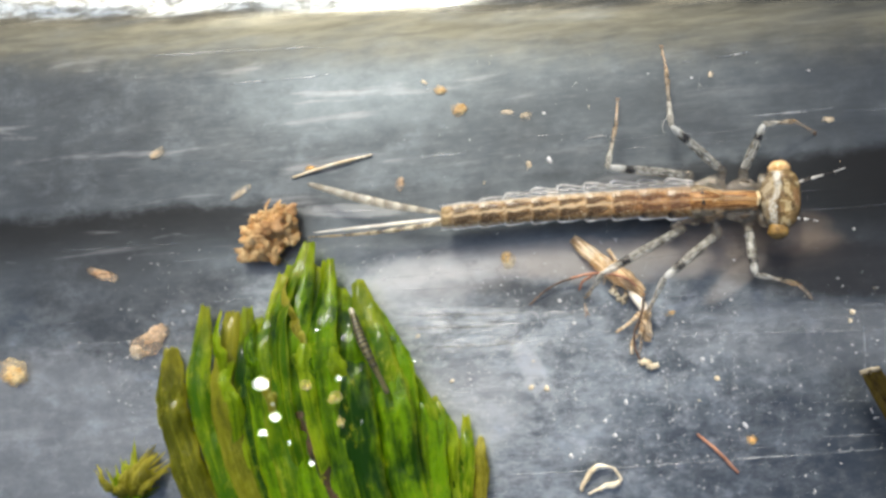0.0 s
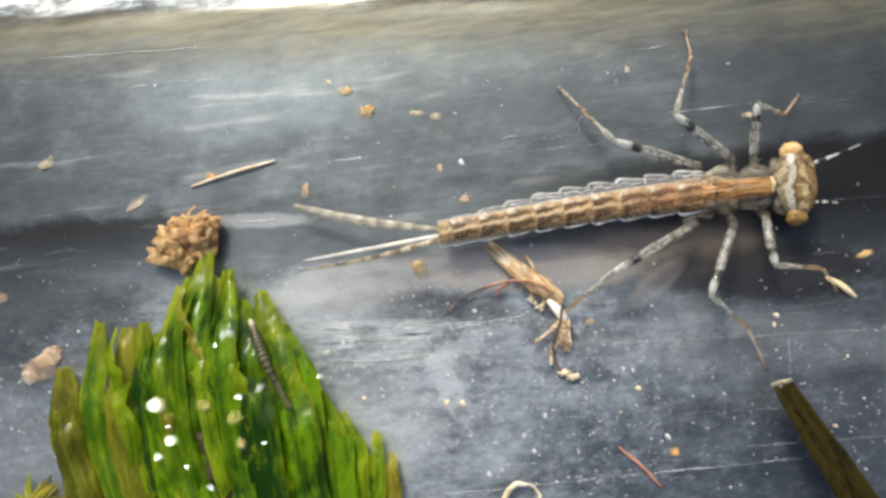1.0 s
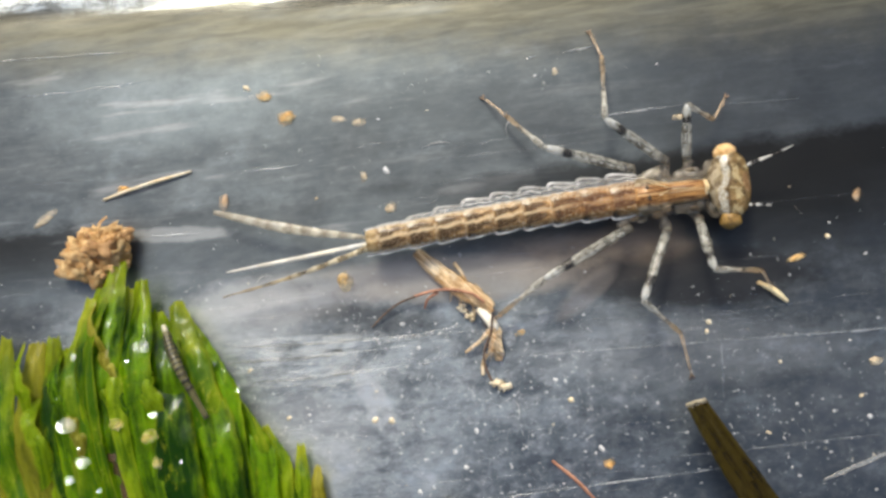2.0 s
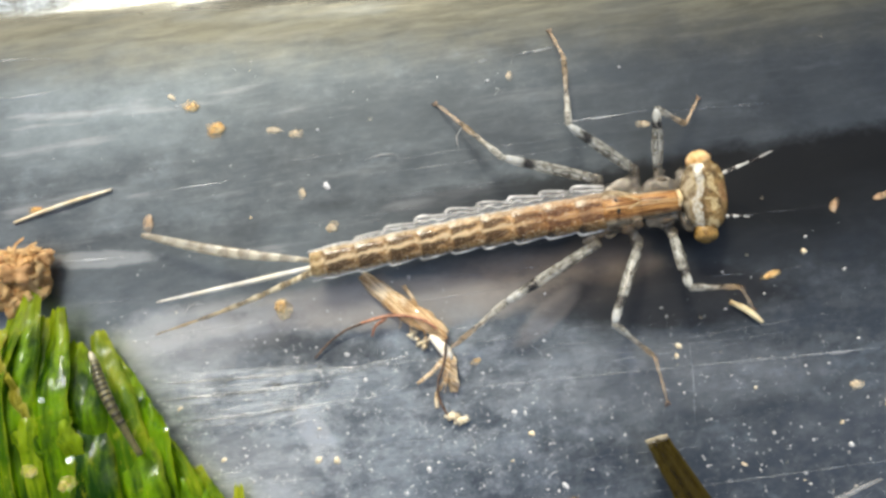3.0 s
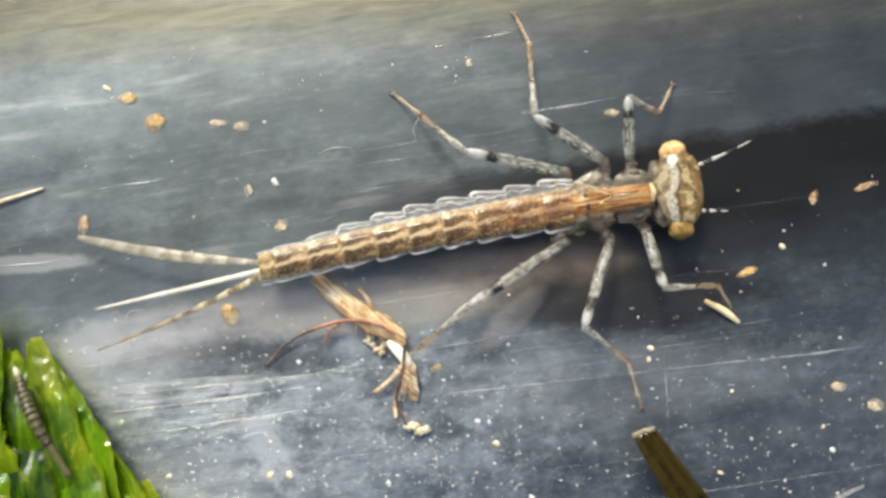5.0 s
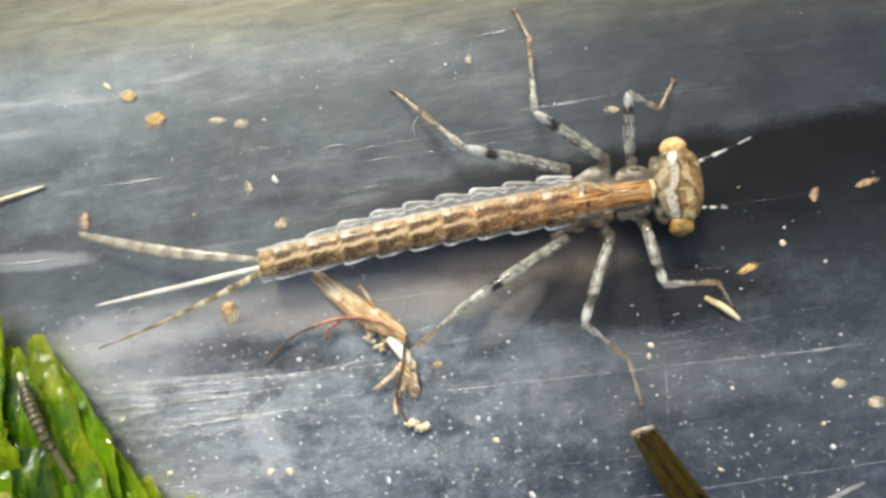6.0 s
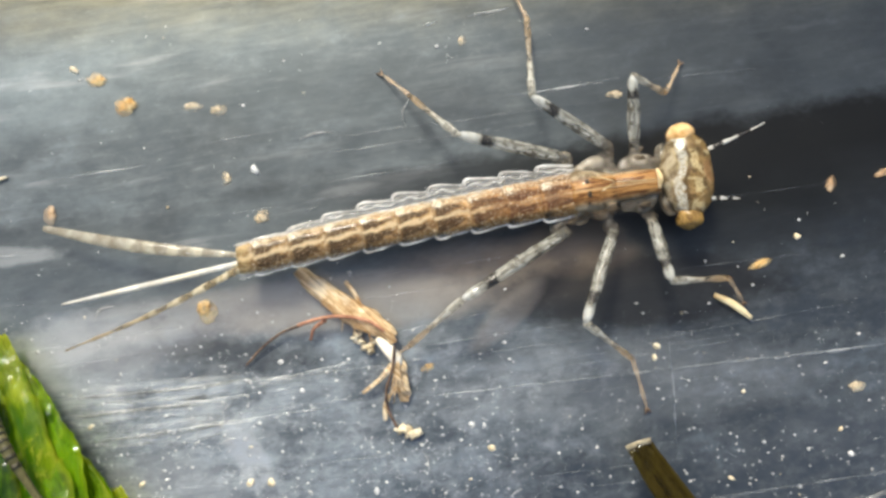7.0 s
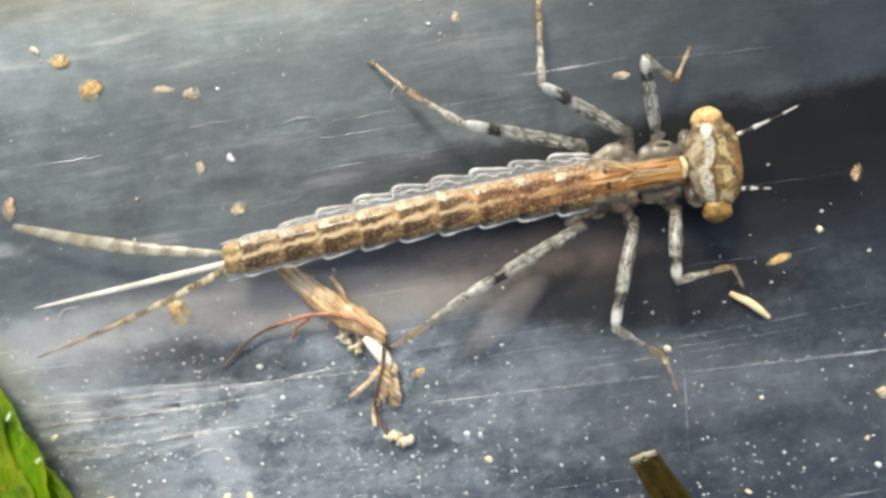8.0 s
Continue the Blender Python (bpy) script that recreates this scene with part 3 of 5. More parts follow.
WHITE = mat_plain("white_grain", (0.60, 0.60, 0.58), (0.95, 0.94, 0.92), 4.0, 0.2, 0.2, coat=0.8, alpha=0.8)
STRAW = mat_plain("straw", (0.74, 0.58, 0.34), (1.0, 0.93, 0.74), 1.8, 0.35, 0.1, alpha=0.85, coat=0.3)
HUSK = mat_husk()
BLEACHED = mat_plain("bleached_husk", (0.82, 0.72, 0.54), (1.0, 0.98, 0.92), 1.6, 0.3, 0.3, alpha=0.92, coat=0.4)
CHIP = mat_plain("amber_chip", (0.80, 0.46, 0.14), (1.0, 0.88, 0.56), 0.9, 0.3, 0.2, alpha=0.72, coat=0.4)
ROOT = mat_plain("red_root", (0.26, 0.10, 0.055), (0.62, 0.32, 0.20), 2.0, 0.45, 0.3, through_light=0.1)
HAIR = mat_plain("dark_root", (0.06, 0.04, 0.03), (0.24, 0.15, 0.10), 2.0, 0.5, 0.2)
BROWN_END = mat_plain("cut_end", (0.20, 0.16, 0.09), (0.55, 0.48, 0.34), 3.0, 0.4, 0.3, alpha=0.8)
BLADE = mat_moss("brown_blade", (0.018, 0.011, 0.002), (0.095, 0.066, 0.008), (0.14, 0.11, 0.02))
WORM = mat_plain("worm_skin", (0.075, 0.068, 0.026), (0.21, 0.185, 0.080), 2.0, 0.35, 0.2, through_light=0.15, coat=0.3, alpha=0.9)
WORM_HEAD = mat_plain("worm_head", (0.30, 0.26, 0.16), (0.66, 0.60, 0.44), 3.0, 0.35, 0.2, coat=0.4, alpha=0.9)
WORM_DARK = mat_plain("worm_band", (0.020, 0.018, 0.010), (0.065, 0.055, 0.030), 3.0, 0.35, 0.2, coat=0.4, alpha=0.9)


def mat_bead():
    """Clear water: what lies under it shows through, with a thin gloss on top."""
    n = Nodes("water_bead")
    clear = n.add("ShaderNodeBsdfTransparent")
    clear.inputs["Color"].default_value = (0.95, 0.99, 0.95, 1)
    gloss = n.add("ShaderNodeBsdfGlossy")
    gloss.inputs["Roughness"].default_value = 0.06
    both = n.add("ShaderNodeMixShader")
    both.inputs[0].default_value = 0.045
    n.plug(clear.outputs[0], both.inputs[1])
    n.plug(gloss.outputs[0], both.inputs[2])
    n.plug(both.outputs[0], n.out.inputs["Surface"])
    return n.mat


BEAD = mat_bead()


# ---- shaping helpers (millimetres) ----
def mesh_of(bm, name, material, smooth=True):
    """Turns a bmesh in millimetres into mesh data in metres."""
    bmesh.ops.recalc_face_normals(bm, faces=bm.faces)
    for v in bm.verts:
        v.co *= MM
    for f in bm.faces:
        f.smooth = smooth
    data = bpy.data.meshes.new(name)
    bm.to_mesh(data)
    bm.free()
    data.materials.append(material)
    return data


def part(name, bm, material, parent, label="", smooth=True):
    ob = new(name, mesh_of(bm, name, material, smooth))
    ob.parent = parent
    return tagged(ob, label)


def whole(name, bm, material, label, category, x=0, y=0, z=0, rz=0, group="", kind="", smooth=True):
    """A thing of one mesh."""
    ob = new(name, mesh_of(bm, name, material, smooth))
    ob.matrix_basis = pose(x * MM, y * MM, z * MM, 0, 0, rz)
    return tagged(ob, label, category, group, kind)


def hub(name, label, category, x=0, y=0, z=0, rz=0, group=""):
    """A thing made of parts: an empty at its base."""
    ob = new(name)
    ob.empty_display_size = 0.001
    ob.matrix_basis = pose(x * MM, y * MM, z * MM, 0, 0, rz)
    return tagged(ob, label, category, group)


def spline(points, steps):
    """A smooth line through the points."""
    pts = [Vector(p) for p in points]
    pts = [2 * pts[0] - pts[1]] + pts + [2 * pts[-1] - pts[-2]]
    out = []
    for i in range(1, len(pts) - 2):
        p0, p1, p2, p3 = pts[i - 1 : i + 3]
        for k in range(steps):
            t = k / steps
            out.append(0.5 * (2 * p1 + (p2 - p0) * t + (2 * p0 - 5 * p1 + 4 * p2 - p3) * t**2 + (3 * p1 - p0 - 3 * p2 + p3) * t**3))
    out.append(pts[-2])
    return out


def tube(bm, line, radius, sides=8, flat=1.0, rough=0.0, seed=0.0):
    """Sweeps a ring along a line; radius(u) for u from 0 to 1; flat squeezes it upright."""
    layer = bm.verts.layers.float.get("along") or bm.verts.layers.float.new("along")
    last, rings = None, []
    for i, p in enumerate(line):
        a, b = line[max(i - 1, 0)], line[min(i + 1, len(line) - 1)]
        d = (b - a).normalized()
        across = d.cross(Vector((0, 0, 1)))
        across = across.normalized() if across.length > 1e-4 else Vector((0, 1, 0))
        up = across.cross(d)
        u = i / (len(line) - 1)
        ring = []
        for k in range(sides):
            a = 2 * math.pi * k / sides
            r = max(radius(u), 0.004)
            co = p + across * math.cos(a) * r + up * math.sin(a) * r * flat
            if rough:
                co += rough * r * noise.noise_vector(co * 3.0 + Vector((seed, 0, 0)))
            v = bm.verts.new(co)
            v[layer] = u
            ring.append(v)
        if last:
            for k in range(sides):
                bm.faces.new((last[k], last[(k + 1) % sides], ring[(k + 1) % sides], ring[k]))
        last = ring
        rings.append(ring)
    bm.faces.new(rings[0])
    bm.faces.new(rings[-1][::-1])
    return bm


def lump(bm, centre, size, rough=0.3, seed=0.0, level=2, freq=1.6):
    """An uneven grain; size: half axes."""
    made = bmesh.ops.create_icosphere(bm, subdivisions=level, radius=1.0)["verts"]
    big = max(size)
    for v in made:
        d = v.co.normalized()
        k = 1.0 + rough * noise.noise(d * freq + Vector((seed * 7.3, seed, 1.7))) * 1.6
        v.co = Vector(centre) + Vector((d.x * size[0], d.y * size[1], d.z * size[2])) * k
    return bm


def ribbon(bm, line, width, thick=0.05, keel=0.25, ragged=0.0, seed=0.0, cols=6, up=Vector((0, 0, 1)), crinkle=0.0):
    """A leaf: a thin, slightly keeled strip along a line, with thickness and an uneven margin."""
    along = bm.verts.layers.float.get("along") or bm.verts.layers.float.new("along")
    across_l = bm.verts.layers.float.get("across") or bm.verts.layers.float.new("across")
    grid = []
    for i, p in enumerate(line):
        a, b = line[max(i - 1, 0)], line[min(i + 1, len(line) - 1)]
        d = (b - a).normalized()
        side = d.cross(up).normalized()
        nrm = side.cross(d)
        u = i / (len(line) - 1)
        row = []
        for lay in (0, 1):
            for j in range(cols + 1):
                c = 2 * j / cols - 1
                w = width(u) * (1 + ragged * (noise.noise(Vector((u * 16, seed + (3 if c > 0 else 0), 0.3))) + 0.7 * noise.noise(Vector((u * 70, seed + (3 if c > 0 else 0), 0.9)))) * c * c)
                co = p + side * c * w + nrm * (keel * w * (c * c - 0.4) + thick * (0.5 - lay) * (1.05 - abs(c)))
                co += d * ragged * 2.2 * noise.noise(Vector((c * 3.5, seed, 2.2))) * max(0.0, (u - 0.86) / 0.14)
                co += nrm * crinkle * (noise.noise(Vector((co.x * 1.1, co.y * 0.7, seed))) + 0.5 * noise.noise(Vector((co.x * 3.3, co.y * 1.6, seed))))
                v = bm.verts.new(co)
                v[along], v[across_l] = u, c
                row.append(v)
        grid.append(row)
    n = cols + 1
    for r0, r1 in zip(grid, grid[1:]):
        for j in range(cols):
            bm.faces.new((r0[j], r0[j + 1], r1[j + 1], r1[j]))
            bm.faces.new((r0[n + j], r1[n + j], r1[n + j + 1], r0[n + j + 1]))
        for j in (0, cols):
            bm.faces.new((r0[j], r1[j], r1[n + j], r0[n + j]))
    for r in (grid[0], grid[-1]):
        for j in range(cols):
            bm.faces.new((r[j], r[n + j], r[n + j + 1], r[j + 1]))
    return bm


# ---- the tray ----
def tray():
    """Floor of a steel tray, with a bead along its far rim and low walls that close it."""
    bm = bmesh.new()

    def height(x, y):
        h = 0.05 * noise.noise(Vector((x * 0.10, y * 0.35, 0.0)))
        r = y - 14.6
        if r > 0:
            h += 0.10 * min(r, 1.5) * noise.noise(Vector((x * 0.5, y * 1.1, 4.0))) - 0.012 * r * r
        return h

    xs = [-70 + 1.0 * i for i in range(141)]
    ys = [-45 + 1.5 * i for i in range(38)] + [12.0 + 0.25 * i for i in range(60)]
    rows = [[bm.verts.new((x, y, height(x, y))) for x in xs] for y in ys]
    low = [[bm.verts.new((x, y, -2.0)) for x in (xs[0], xs[-1])] for y in (ys[0], ys[-1])]
    for r0, r1 in zip(rows, rows[1:]):
        for a, b, c, d in zip(r0, r0[1:], r1[1:], r1):
            bm.faces.new((a, b, c, d))
    bm.faces.new([low[0][0], low[0][1]] + rows[0][::-1])
    bm.faces.new([low[1][1], low[1][0]] + rows[-1])
    bm.faces.new([low[1][0], low[0][0]] + [r[0] for r in rows])
    bm.faces.new([low[0][1], low[1][1]] + [r[-1] for r in rows][::-1])
    bm.faces.new([low[0][0], low[1][0], low[1][1], low[0][1]])
    return whole("floor", bm, STEEL, "scratched grey steel tray floor with a dark reflection painted in", "tray floor", kind="structure")


FLOOR = tray()


def tray_walls():
    """Low walls round the tray, outside the view."""
    for name, x, y, sx, sy in (("wall_west", -71.0, -14.0, 1.0, 38.0), ("wall_east", 71.0, -14.0, 1.0, 38.0), ("wall_south", 0.0, -46.0, 72.0, 1.0)):
        bm = bmesh.new()
        bmesh.ops.create_cube(bm, size=2.0)
        for v in bm.verts:
            v.co = Vector((v.co.x * sx, v.co.y * sy, 6.0 + v.co.z * 7.0))
        bmesh.ops.bevel(bm, geom=list(bm.edges), offset=0.5, segments=2, affect="EDGES")
        whole(name, bm, STEEL, "low steel side of the tray", "tray wall", x, y, kind="structure")
    bm = bmesh.new()
    bmesh.ops.create_grid(bm, x_segments=1, y_segments=1, size=150.0)
    ob = whole("ground", bm, mat_plain("dark_table", (0.05, 0.045, 0.04), (0.12, 0.11, 0.10), 0.02, 0.7, 0.2), "dark weathered table top under the tray", "ground", 0, 0, -3.0, kind="structure")


tray_walls()


# ---- the nymph: x along the body from the tail's root, y to its left, z up from the belly line ----
BODY_Z = 1.2  # height of the body's axis over the floor


def axis_y(x):
    return 0.04 + 0.15 * math.sin(math.pi * x / 13.0) + 0.003 * x


def body_width(x):
    """Half width of the opaque body."""
    return 0.48 + 0.11 * min(x / 8.0, 1.0) + 0.07 * max(0.0, (x - 8.0) / 2.5)


def flange_reach(x, side):
    """How far the clear flange stands out from the midline."""
    return float(np.interp(x, (0.0, 0.5, 1.6, 2.7, 3.8, 4.9, 7.0, 10.5), (0.50, 0.54, 0.62, 0.80, 0.90, 0.97, 1.02, 1.04))) if side > 0 else body_width(x) + 0.11


NYMPH = hub("damselfly_nymph", "brown banded damselfly nymph standing in a steel tray", "insect nymph")


def abdomen():
    ends = [0.0] + [TAIL + SEG * k for k in range(10)]
    for i, (x0, x1) in enumerate(zip(ends, ends[1:])):
        bm = bmesh.new()
        rings = []
        for k in range(13):
            s = k / 12
            x = x0 + (x1 - x0) * (s * 1.04 - 0.02)
            w = body_width(x) * (1.025 - 0.045 * s + 0.02 * math.sin(math.pi * s))
            h = w * 0.74
            shrink = (0.985 if k in (0, 12) else 1.0) * (0.80 + 0.20 * math.sqrt(min(1.0, max(0.0, x + 0.03) / 0.4)))
            ring = []
            for j in range(28):
                a = 2 * math.pi * j / 28
                dent = 1 - 0.05 * max(0.0, math.cos(a - math.pi / 2)) ** 8 + 0.04 * max(0.0, math.cos(2 * a - math.pi * 0.5)) ** 6
                ring.append(bm.verts.new((x, axis_y(x) + math.cos(a) * w * shrink, math.sin(a) * h * shrink * dent)))
            rings.append(ring)
        for r0, r1 in zip(rings, rings[1:]):
            for j in range(28):
                bm.faces.new((r0[j], r0[(j + 1) % 28], r1[(j + 1) % 28], r1[j]))
        bm.faces.new(rings[0])
        bm.faces.new(rings[-1][::-1])
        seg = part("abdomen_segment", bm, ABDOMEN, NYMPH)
        # clear scalloped flange on each side, standing out at the rear corner
        for side in (1, -1):
            deep = (0.20 if side > 0 else 0.15) * min(1.0, (i + 1) / 4)
            bm = bmesh.new()
            rows, lips = [], []
            for k in range(15):
                s = k / 14
                x = x0 - 0.06 + (x1 - x0 + 0.08) * s
                reach = flange_reach(x, side) - deep + deep * 1.12 * (1 - s) ** 0.9 * (1 - math.exp(-s * 15))
                reach += 0.022 * noise.noise(Vector((x * 3.1, side * 4.0, 0.5)))
                inner = body_width(x) * 0.86
                reach = max(reach, inner + 0.04)
                row = []
                for q in range(9):
                    a = math.pi * q / 8 - math.pi / 2
                    y = inner + (reach - inner) * max(0.0, math.cos(a)) ** 0.6
                    row.append(bm.verts.new((x, axis_y(x) + side * y, 0.02 + 0.15 * math.sin(a))))
                rows.append(row)
                lips.append([v.co.copy() for v in row])
            for r0, r1 in zip(rows, rows[1:]):
                for q in range(8):
                    bm.faces.new((r0[q], r0[q + 1], r1[q + 1], r1[q]))
            bm.faces.new(rows[0])
            bm.faces.new(rows[-1][::-1])
            part("side_flange", bm, MARGIN, seg, "clear glassy scalloped side flange")
            # pale tubes added as the bright highlights along the flange
            bm = bmesh.new()
            fat = (1.0 if side > 0 else 0.75) * (0.35 + 0.65 * min(1.0, i / 4))
            tube(bm, [r[4] + Vector((0, 0, 0.06)) for r in lips], lambda u: fat * (0.024 + 0.028 * (1 - u) + 0.018 * noise.noise(Vector((u * 5, i, side)))), 6)
            if side > 0:
                tube(bm, [r[4] + Vector((0, (r[0].y - r[4].y) * (0.42 + 0.10 * math.sin(k * 0.9 + i)), 0.15)) for k, r in enumerate(lips)], lambda u: fat * (0.009 + 0.010 * math.sin(math.pi * u) + 0.008 * noise.noise(Vector((u * 6, i, 7.0)))), 6)
                tube(bm, [r[0] + Vector((0, 0.03 + 0.03 * math.sin(k * 1.3 + i * 2), 0.31)) for k, r in enumerate(lips)], lambda u: fat * (0.012 + 0.040 * max(0.0, noise.noise(Vector((u * 4, i * 3.0, 2.0))) + 0.1)), 6)
            part("flange_rim", bm, PALE_LINE, seg, "pale tube standing for the highlight along the flange")


def thorax():
    def ridge(name, points, r, mat, label=""):
        bm = bmesh.new()
        part(name, tube(bm, spline(points, 6), lambda u: r * (0.5 + 0.6 * math.sin(math.pi * (0.1 + 0.8 * u))), 8, 0.8, 0.25, points[0][0]), mat, NYMPH, label)

    bm = bmesh.new()
    line = spline([(10.35, axis_y(10.35), 0), (10.8, axis_y(10.8), 0.05), (11.3, axis_y(11.3), 0.06), (11.8, axis_y(11.8) - 0.02, 0.02)], 8)
    tube(bm, line, lambda u: 0.66 + 0.03 * math.sin(math.pi * u) - 0.30 * u * u, 28, 0.78, 0.10, 3.0)
    part("thorax", bm, THORAX, NYMPH)
    bm = bmesh.new()
    line = spline([(11.6, axis_y(11.6), 0.04), (12.1, axis_y(12.1), 0.10), (12.6, axis_y(12.6), 0.10), (13.0, axis_y(13.0), 0.06)], 7)
    tube(bm, line, lambda u: 0.42 - 0.06 * u + 0.04 * math.sin(math.pi * u), 24, 0.78, 0.06, 5.0)
    part("pronotum", bm, THORAX, NYMPH)
    for x, y, z, a, b, c in ((12.36, 0.56, 0.0, 0.66, 0.46, 0.20), (12.30, -0.30, -0.02, 0.64, 0.40, 0.20)):
        bm = bmesh.new()
        part("pronotum_lobe", lump(bm, (x, y, z), (a, b, c), 0.16, x + y, 4), GLASSY, NYMPH, "clear glassy lobe of the front plate")
    for x, y, z, a, b, c, mat, label in (
        (11.16, 0.70, -0.08, 0.66, 0.46, 0.24, GLASSY, "clear glassy bulge of the thorax"), (10.45, 0.66, -0.12, 0.56, 0.40, 0.22, GLASSY, "clear glassy bulge of the thorax"),
        (11.05, -0.36, 0.02, 0.58, 0.40, 0.30, COXA, "brown bulge of the thorax"), (10.35, -0.46, -0.12, 0.40, 0.28, 0.24, COXA, "brown bulge of the thorax"),
    ):
        bm = bmesh.new()
        part("thorax_bulge", lump(bm, (x, y, z), (a, b, c), 0.22, x - y, 4), mat, NYMPH, label)
    for x, y, z, a, b, c in ((12.53, 0.90, 0.15, 0.17, 0.075, 0.05), (12.43, -0.56, 0.12, 0.16, 0.085, 0.05), (11.43, -0.50, 0.18, 0.20, 0.13, 0.07), (10.77, 0.40, 0.53, 0.06, 0.08, 0.05), (10.77, 0.04, 0.57, 0.07, 0.09, 0.05), (10.72, -0.22, 0.46, 0.05, 0.06, 0.05)):
        bm = bmesh.new()
        part("joint_mark", lump(bm, (x, y, z), (a, b, c), 0.45, x + y, 3), MARK, NYMPH, "dark mark at a joint of the plates")
    # pale ridges that run together on the back and part again over the front plate
    ridge("plate_ridge", [(10.85, 0.56, 0.44), (11.25, 0.44, 0.48), (11.62, 0.29, 0.38)], 0.022, GOLD, "pale golden ridge")
    ridge("plate_ridge", [(10.85, -0.06, 0.49), (11.25, 0.10, 0.51), (11.62, 0.25, 0.40)], 0.024, GOLD, "pale golden ridge")
    ridge("plate_ridge", [(11.66, 0.26, 0.41), (12.2, 0.18, 0.45), (12.85, 0.14, 0.40)], 0.018, GOLD, "pale golden ridge")
    ridge("collar", [(12.95, 0.44, 0.26), (12.98, 0.15, 0.42), (12.92, -0.16, 0.30)], 0.075, GOLD, "pale yellow ring behind the head")
    for x, y, r in ((10.15, 1.02, 0.22), (11.58, 1.15, 0.20), (9.75, -0.80, 0.20), (11.35, -1.00, 0.20), (12.58, -0.95, 0.18), (12.55, 1.20, 0.17)):
        bm = bmesh.new()
        part("leg_base", lump(bm, (x, y, -0.22), (r * 1.2, r * 1.1, r * 0.8), 0.35, x - y, 3), LEG_BASE, NYMPH)


def head():
    bm = bmesh.new()
    bmesh.ops.create_uvsphere(bm, u_segments=48, v_segments=32, radius=1.0)
    lean = Matrix.Rotation(radians(-4.6), 3, "Z")
    for v in bm.verts:
        x, y, z = v.co
        y = math.copysign(abs(y) ** 0.85, y)
        ring = max(math.hypot(x, z), 1e-5)
        across = 1.28 * y
        front = 0.82 * math.sqrt(max(0.0, 1 - (abs(across) / 1.32) ** 2.6))
        rear = 0.74 * math.sqrt(max(0.0, 1 - (abs(across) / 1.30) ** 2.0)) + 0.10 * math.exp(-((across / 0.35) ** 2))
        high = 0.47 * math.sqrt(max(0.0, 1 - (abs(across) / 1.36) ** 4))
        cx = x / ring
        ex = math.copysign(abs(cx) ** 0.85, cx)
        co = Vector((ex * (front if x > 0 else rear), across, z / ring * high))
        co += 0.045 * noise.noise_vector(co * 2.6) + 0.02 * noise.noise_vector(co * 7.0)
        v.co = lean @ co + Vector((13.84, 0.13, 0.08))
    part("head", bm, HEAD, NYMPH, "mottled ochre hammer-shaped head with a cream bar")
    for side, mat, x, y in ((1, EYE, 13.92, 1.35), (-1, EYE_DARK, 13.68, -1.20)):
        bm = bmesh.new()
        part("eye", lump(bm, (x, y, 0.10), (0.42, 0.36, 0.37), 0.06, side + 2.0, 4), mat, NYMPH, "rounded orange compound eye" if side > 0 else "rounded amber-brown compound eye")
    for x, y, a, b, mat in ((13.36, 0.72, 0.34, 0.50, GLASSY), (13.24, -0.56, 0.32, 0.46, GLASSY)):
        bm = bmesh.new()
        part("cheek", lump(bm, (x, y, -0.10), (a, b, 0.17), 0.08, y + 5.0, 3), mat, NYMPH)
    bm = bmesh.new()
    tube(bm, spline([(12.98, -0.22, 0.14), (12.93, -0.55, 0.12), (13.08, -0.85, 0.12), (13.38, -0.96, 0.14)], 6), lambda u: 0.028, 6, 1.0, 0.3)
    part("cheek_edge", bm, MARK, NYMPH, "dark line along the cheek")
    for ends in (((14.50, 0.74, 0.10), (15.0, 0.84, 0.2), (15.75, 1.02, 0.25), (16.50, 1.24, 0.2)), ((14.38, -0.72, 0.10), (14.80, -0.80, 0.2), (15.25, -0.90, 0.25))):
        bm = bmesh.new()
        tube(bm, spline(ends, 6), lambda u: 0.060 * (1 - 0.72 * u) + (0.022 if 0.2 < u < 0.5 else 0.0), 8)
        part("antenna", bm, ANTENNA, NYMPH, "thin pale and dark ringed antenna")


abdomen()
thorax()
head()

MOVES = []  # (part, rows) for the poses within their thing


def along(a, b):
    """The pose at a whose x axis points to b, in millimetres."""
    a, b = Vector(a), Vector(b)
    x = (b - a).normalized()
    y = Vector((0, 0, 1)).cross(x).normalized()
    z = x.cross(y)
    m = Matrix((x, y, z)).transposed().to_4x4()
    m.translation = a * MM
    return m


